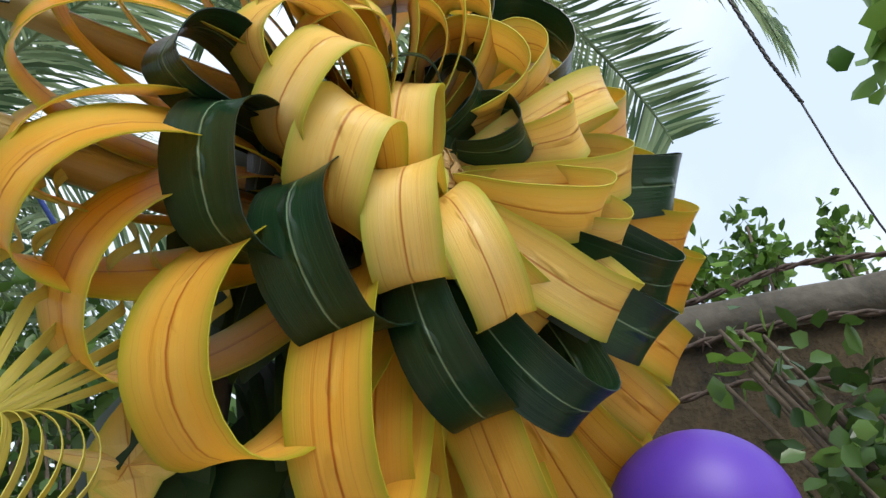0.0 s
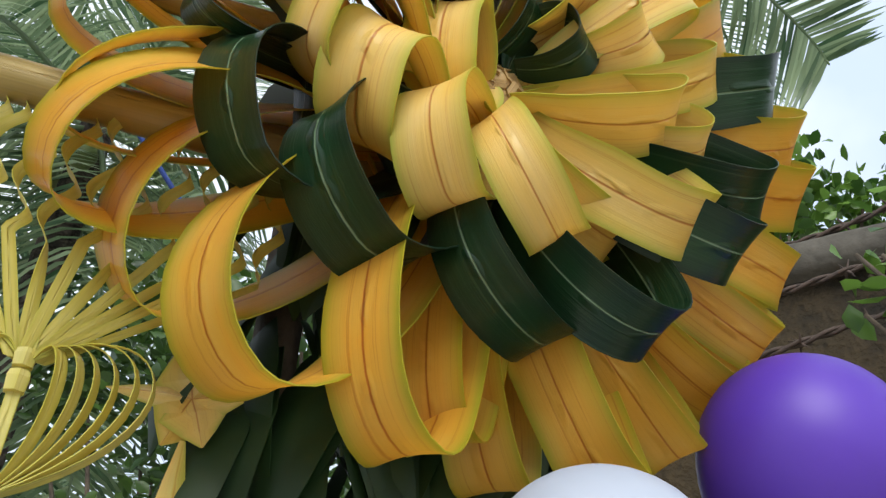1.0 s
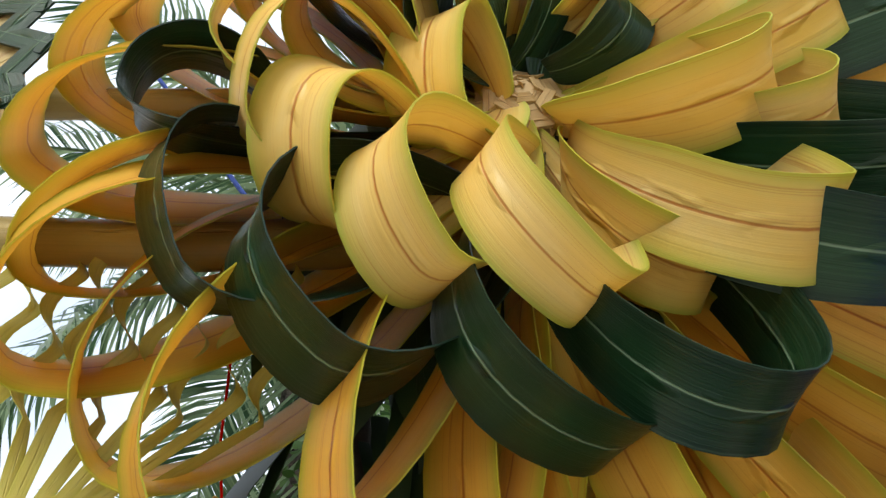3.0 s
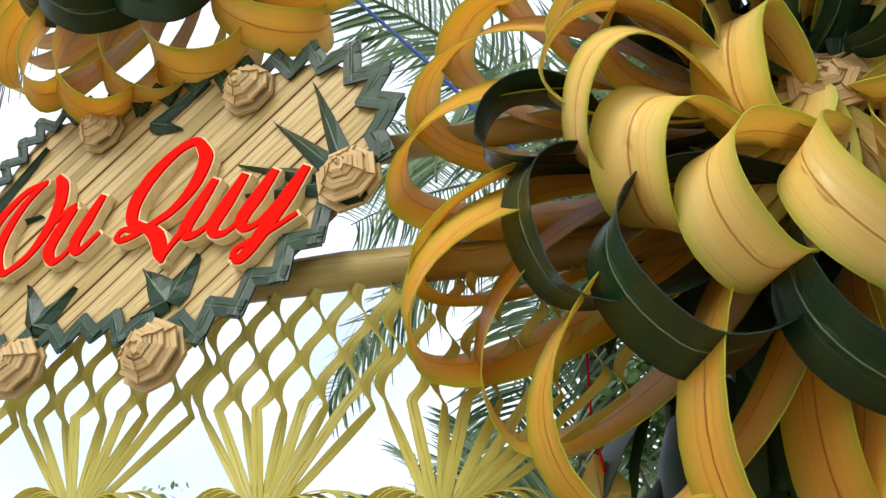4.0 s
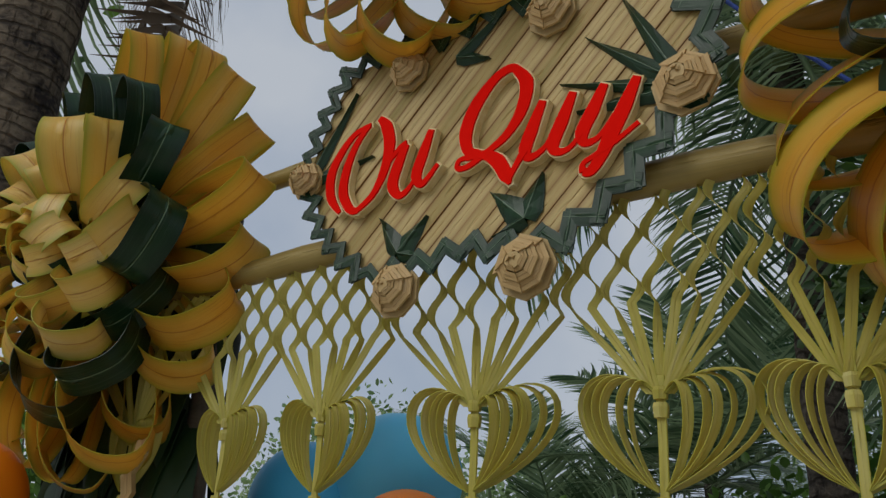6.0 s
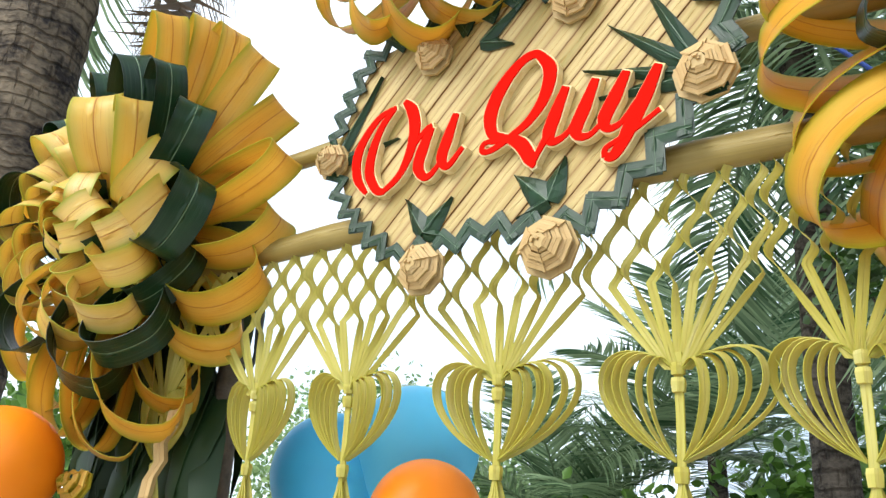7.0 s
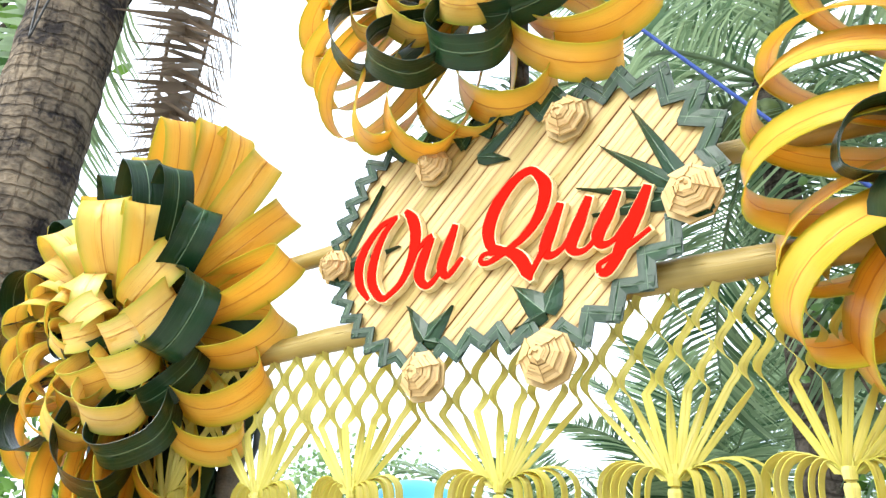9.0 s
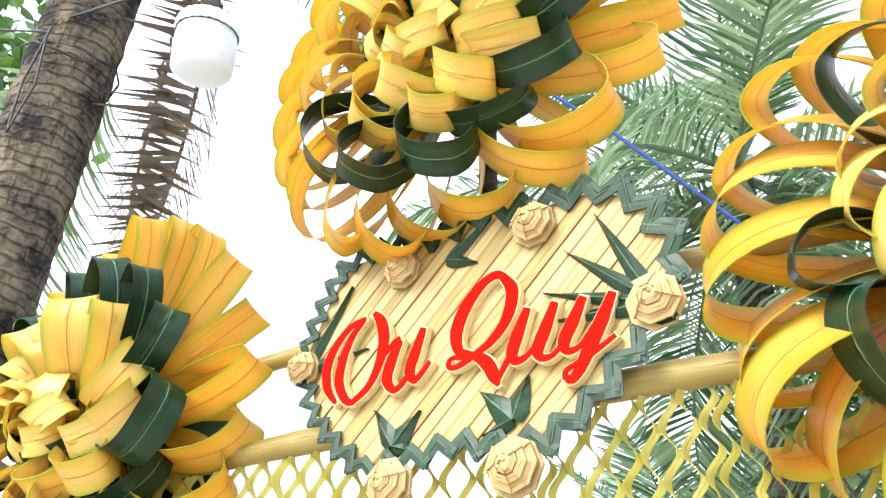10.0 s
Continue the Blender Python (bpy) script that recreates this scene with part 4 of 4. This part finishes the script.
bush("bush", (2.2, 0.45, 0), (1.50, 0.98, 2.32), (0.12, 0.06, 0.10), 24, 0.060, SHRUB, 22, "slender leafy branch in front of the wall", "creeper")
bush("bush", (2.2, 0.9, 0), (1.44, 0.40, 2.68), (0.06, 0.06, 0.14), 70, 0.085, SHRUB, 23, "leafy twig hanging over the wall", "creeper")

# ---- wall with barbed wire ----
WA, WB = Vector((1.35, 1.81, 0)), Vector((3.9, -1.15, 0))
wdir = (WB - WA).normalized()
wnor = Vector((-wdir.y, wdir.x, 0)) * -1
wall = empty("wall_garden", pose(0, 0, 0), "weathered dirty concrete garden wall", "wall", "", "structure")
s = Soup()
rows = []
for i in range(41):
    p = WA.lerp(WB, i / 40)
    wob = 0.012 * noise.noise((i * 0.6, 3, 1))
    rows.append([p + Vector((0, 0, 0)), p + wnor * wob + Vector((0, 0, 1.3)), p + Vector((0, 0, 2.62 + wob)), p - wnor * 0.16 + Vector((0, 0, 2.62 + wob)), p - wnor * 0.16])
s.grid(rows)
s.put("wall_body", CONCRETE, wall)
s = Soup()
rows = []
for i in range(41):
    p = WA.lerp(WB, i / 40)
    wob = 0.010 * noise.noise((i * 0.8, 9, 4))
    rows.append([p + wnor * 0.05 + Vector((0, 0, 2.60 + wob)), p + wnor * 0.052 + Vector((0, 0, 2.68 + wob)), p + wnor * 0.03 + Vector((0, 0, 2.70 + wob)), p - wnor * 0.20 + Vector((0, 0, 2.71 + wob)), p - wnor * 0.20 + Vector((0, 0, 2.60)), ])
s.grid(rows, None, True)
s.put("coping", mottled("grey_coping", (0.035, 0.033, 0.026), (0.13, 0.12, 0.10), 5, 0.95, 0.5, 0.01), wall)


def barbed_wire(off, z0, seed):
    rng = random.Random(seed)
    thing = empty("barbed_wire", pose(0, 0, 0), "rusty twisted barbed wire strung along the wall", "barbed wire", "barbed wires")
    n = 170
    for ph in (0, math.pi):
        s, pts = Soup(), []
        for i in range(n + 1):
            f = i / n
            p = WA.lerp(WB, f * 0.8) + wnor * off
            z = z0 + 0.03 * math.sin(f * 21 + seed) + 0.02 * noise.noise((f * 9, seed, 0))
            a = i * 0.9 + ph
            pts.append(p + wnor * (0.005 * math.cos(a)) + Vector((0, 0, z + 0.005 * math.sin(a))))
        s.tube(pts, [0.0055] * (n + 1), 5)
        s.put("strand", WIRE, thing)
    for k in range(22):
        f = (k + rng.uniform(0.2, 0.8)) / 22
        p = WA.lerp(WB, f * 0.8) + wnor * off + Vector((0, 0, z0 + 0.03 * math.sin(f * 21 + seed) + 0.02 * noise.noise((f * 9, seed, 0))))
        s = Soup()
        for _ in range(3):
            d = Vector((rng.gauss(0, 1), rng.gauss(0, 1), rng.gauss(0, 1))).normalized() * 0.028
            s.tube([p - d, p, p + d], [0.0012, 0.0045, 0.0012], 4)
        s.put("barb", WIRE, thing)


barbed_wire(0.03, 2.735, 1)
barbed_wire(0.14, 2.52, 2)
barbed_wire(0.16, 2.36, 3)


def line_thing(name, pts, radius, mat, label, category, twist=0):
    thing = empty(name, pose(0, 0, 0), label, category)
    for ph in ((0, math.pi) if twist else (0,)):
        s, out = Soup(), []
        total = len(pts) - 1
        n = 90
        for i in range(n + 1):
            f = i / n * total
            k = min(total - 1, int(f))
            p = Vector(pts[k]).lerp(Vector(pts[k + 1]), f - k)
            if twist:
                p = p + Vector((math.cos(i * 0.8 + ph), math.sin(i * 0.8 + ph) * 0.5, math.sin(i * 0.8 + ph))) * radius * 0.9
            out.append(p)
        s.tube(out, [radius] * (n + 1), 6)
        s.put("strand", mat, thing)
    return thing


line_thing("overhead_cable", [(2.80, 1.62, 6.3), (3.05, 1.62, 5.25), (3.22, 1.62, 4.84), (3.38, 1.62, 4.62)], 0.009, CABLE, "twisted black overhead cable", "cable", 1)
line_thing("overhead_wire", [(3.37, 1.62, 4.63), (3.50, 1.62, 4.25), (3.66, 1.62, 3.92), (4.2, 1.6, 3.1)], 0.006, CABLE, "thin black overhead wire", "wire")
line_thing("blue_rope", [(-0.75, 1.6, 3.75), (-0.374, 1.6, 3.304), (-0.04, 1.6, 2.867), (0.3, 1.6, 2.45)], 0.006, ROPE, "taut blue plastic rope behind the sign", "rope")


# ---- balloons ----
def balloon(centre, radius, colour, label, seed, tip=(0, 0, -1), stretch=1.18):
    rng = random.Random(seed)
    thing = empty("balloon", Matrix.Translation(centre) @ Vector((0, 0, -1)).rotation_difference(Vector(tip)).to_matrix().to_4x4(), label, "balloon", "balloons on the gate")
    mat = balloon_material("rubber_" + label.split()[0], colour)
    s, rows, n = Soup(), [], 22
    for i in range(n + 1):
        a = math.pi * i / n
        z = math.cos(a)
        r = math.sin(a) * (1 - 0.10 * max(0, -z)) + 0.003
        zz = z * (1.0 if z > 0 else stretch)
        if z > 0.985:
            zz -= 0.03 * (z - 0.985) / 0.015
        rows.append([(radius * r * math.cos(2 * math.pi * k / 32), radius * r * math.sin(2 * math.pi * k / 32), radius * zz) for k in range(32)])
    s.grid(rows, None, True)
    skin = s.put("skin", mat, thing)
    s = Soup()
    s.tube([(0, 0, -radius * stretch * q) for q in (0.99, 1.03, 1.07)], [radius * 0.03, radius * 0.05, radius * 0.10], 10)
    s.put("neck", mat, skin)
    return thing


balloon((0.985, 0.725, 1.832), 0.122, (0.085, 0.035, 0.34), "purple round rubber balloon beside the flower", 1, (-0.2, 0.3, -0.9))
balloon((0.667, 0.64, 1.642), 0.11, (0.36, 0.40, 0.47), "white round rubber balloon below the flower", 2)
balloon((1.30, 0.62, 1.78), 0.11, (0.85, 0.35, 0.02), "orange rubber balloon beside the wall", 3)
balloon((-1.55, 0.60, 1.665), 0.135, (0.95, 0.25, 0.008), "orange rubber balloon below the leaf flower", 4)
balloon((-1.20, 1.30, 1.70), 0.165, (0.09, 0.54, 1.0), "blue round rubber balloon behind the pendants", 5)
balloon((-0.995, 1.38, 1.775), 0.165, (0.14, 0.60, 1.0), "blue round rubber balloon behind the pendants", 6)
balloon((-0.80, 1.18, 1.605), 0.130, (0.95, 0.25, 0.008), "orange rubber balloon behind the pendants", 7, (0.75, 0.0, -0.65))
balloon((-0.03, 1.30, 1.56), 0.115, (0.85, 0.06, 0.08), "red rubber balloon behind the pendants", 8)


# ---- posts covered in leaf ----
def gate_post(x, y, seed, top, label):
    rng = random.Random(seed)
    thing = empty("gate_post", pose(x, y, 0), label, "gate post", "gate posts")
    for px in (-0.20, 0.20):
        s = Soup()
        s.tube([(px, 0, 0), (px, 0, top * 0.5), (px, 0, top)], [0.034, 0.032, 0.030], 10)
        s.put("pole", STEM, thing)
    for k in range(230):
        z = rng.uniform(0.15, top - 0.05) if k % 3 == 0 else rng.uniform(1.35, top)
        px = rng.uniform(-0.22, 0.22)
        a = rng.uniform(-2.6, -0.5) if k % 4 else rng.uniform(0, 6.28)
        d = Vector((math.cos(a), math.sin(a), 0))
        s, mids = Soup(), []
        ln = rng.uniform(0.22, 0.42)
        drift = rng.uniform(-0.10, 0.10)
        for i in range(5):
            f = i / 4
            mids.append(Vector((px + drift * f, 0, 0)) + d * (0.03 + 0.07 * math.sin(f * 2.2)) + Vector((0, 0, z + 0.12 - ln * f)))
        t = Vector((-d.y, d.x, 0))
        wide = rng.choice((0.03, 0.045, 0.07, 0.10))
        s.strip(mids, [t] * 5, [d] * 5, [0.4 * wide, wide, wide, 0.7 * wide, 0.004], 0.001, 2, 0.1)
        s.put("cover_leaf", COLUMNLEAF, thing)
    return thing


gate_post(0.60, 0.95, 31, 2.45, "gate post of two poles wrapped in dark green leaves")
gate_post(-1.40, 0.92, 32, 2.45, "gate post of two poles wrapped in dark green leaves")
rose = rose_soup(0.045, 0.04, 3.4, 77, 7).put("leaf_rose", YELLOW, None, False, "", pose(-1.43, 0.72, 1.633, -20, 0, 0))
tagged(rose, "yellow folded leaf rose on the leaf wrapped post", "leaf rose")
s, mids = Soup(), []
for k in range(12):
    mids.append(Vector((-1.18 - 0.012 * k + 0.012 * (k % 2), 0.77 - 0.004 * (k % 3), 1.80 - 0.036 * k)))
s.strip(mids, [Vector((0.9, 0.3, 0.2)).normalized()] * 12, [Vector((-0.3, 0.9, 0)).normalized()] * 12, [0.026] * 12, 0.014, 2, 0.1)
tagged(s.put("folded_leaf_chain", DRY, None, False), "cream folded leaf chain hanging on the post", "leaf chain")


def folded_star(x, y, z):
    thing = empty("leaf_star", pose(x, y, z), "pale cream folded leaf star hanging by a red thread", "leaf ornament")
    for k, (dx, dz, ln, w) in enumerate(((-1.0, 0.05, 0.090, 0.030), (0.9, 0.10, 0.055, 0.050), (-0.25, 1.0, 0.075, 0.075), (0.30, -0.75, 0.055, 0.075), (-0.30, -0.70, 0.055, 0.075))):
        d = Vector((dx, 0.1 * (-1) ** k, dz)).normalized()
        side = Vector((d.z, 0, -d.x))
        s = Soup()
        rows = []
        for f, q in ((0.0, 0.6), (0.3, 1.0), (0.7, 0.5), (1.0, 0.04)):
            p = d * ln * f
            rows.append([p - side * w * q * 0.5, p + Vector((0, -0.012 * q, 0)), p + side * w * q * 0.5, p + Vector((0, 0.010 * q, 0))])
        s.grid(rows, [[(0, i * 0.03), (0.5, i * 0.03), (1, i * 0.03), (0.5, i * 0.03)] for i in range(4)], True)
        s.put("folded_point", CREAM, thing, False)
    s, rows = Soup(), []
    for f, r in ((0.0, 0.004), (0.3, 0.014), (0.8, 0.028), (1.0, 0.034)):
        rows.append([(r * math.cos(2 * math.pi * k / 8) * (1.1 if k % 2 else 0.8), r * 0.6 * math.sin(2 * math.pi * k / 8), -0.045 - 0.14 * f) for k in range(8)])
    s.grid(rows, None, True)
    s.put("tail", CREAM, thing, False)
    s = Soup()
    s.tube([(0, 0, 0.03), (-0.02, 0, 0.12), (-0.03, 0, 0.26)], [0.0015] * 3, 5)
    s.put("thread", RED, thing)


folded_star(0.315, 0.88, 1.845)

s = Soup()
s.tube([(-0.38, 0.86, 2.3), (-0.39, 0.86, 3.2)], [0.022, 0.02], 8)
tagged(s.put("flower_pole", DARKBARK), "dark pole that carries the upper flower", "pole")

# ---- bulb ----
bulb = empty("led_bulb", pose(-1.10, 0.575, 3.19, 6, 4, 0), "white LED bulb with a ribbed collar hanging from a cable", "light bulb")
s = Soup()
s.tube([(0, 0, z) for z in (-0.085, -0.080, -0.068, 0.0, 0.045, 0.05)], [0.03, 0.066, 0.080, 0.084, 0.080, 0.06], 28)
s.put("diffuser", DIFFUSER, bulb)
s = Soup()
rows = []
for z, r in ((0.046, 0.083), (0.06, 0.086), (0.085, 0.078), (0.098, 0.058), (0.105, 0.03)):
    rows.append([(r * (1 + 0.03 * (k % 2)) * math.cos(2 * math.pi * k / 48), r * (1 + 0.03 * (k % 2)) * math.sin(2 * math.pi * k / 48), z) for k in range(48)])
s.grid(rows, None, True)
s.f.append(tuple(range(4 * 48, 5 * 48)))
s.put("collar", WHITE, bulb, False)
s = Soup()
s.tube([(0, 0, 0.10), (0, 0, 0.15), (0.01, 0, 0.17)], [0.022, 0.022, 0.012], 12)
s.put("socket", DARKBARK, bulb)
line_thing("bulb_cable", [(-1.09, 0.59, 3.355), (-1.15, 0.60, 3.45), (-1.7, 0.7, 3.85), (-2.34, 0.76, 4.12)], 0.006, CABLE, "black cable from the palm trunk to the bulb", "cable")

bush("bush", (-6.2, 0.2, 0), (-4.45, 1.45, 5.3), (0.5, 0.5, 0.8), 420, 0.16, SHRUB, 41, "green leafy crown behind the palm trunk", "tree")
line_thing("trunk_cable", [(-2.48 + 0.20 * math.cos(a * 0.55), 0.88 + 0.20 * math.sin(a * 0.55), 3.95 + 0.05 * math.sin(a)) for a in range(12)], 0.005, CABLE, "black cable tied round the palm trunk", "cable")
line_thing("trunk_cable", [(-2.75, 0.5, 4.05), (-2.37, 0.70, 4.0), (-2.32, 0.70, 3.7), (-2.39, 0.69, 3.5), (-2.41, 0.69, 3.75), (-2.35, 0.70, 4.02)], 0.005, CABLE, "loose loop of black cable on the trunk", "cable")
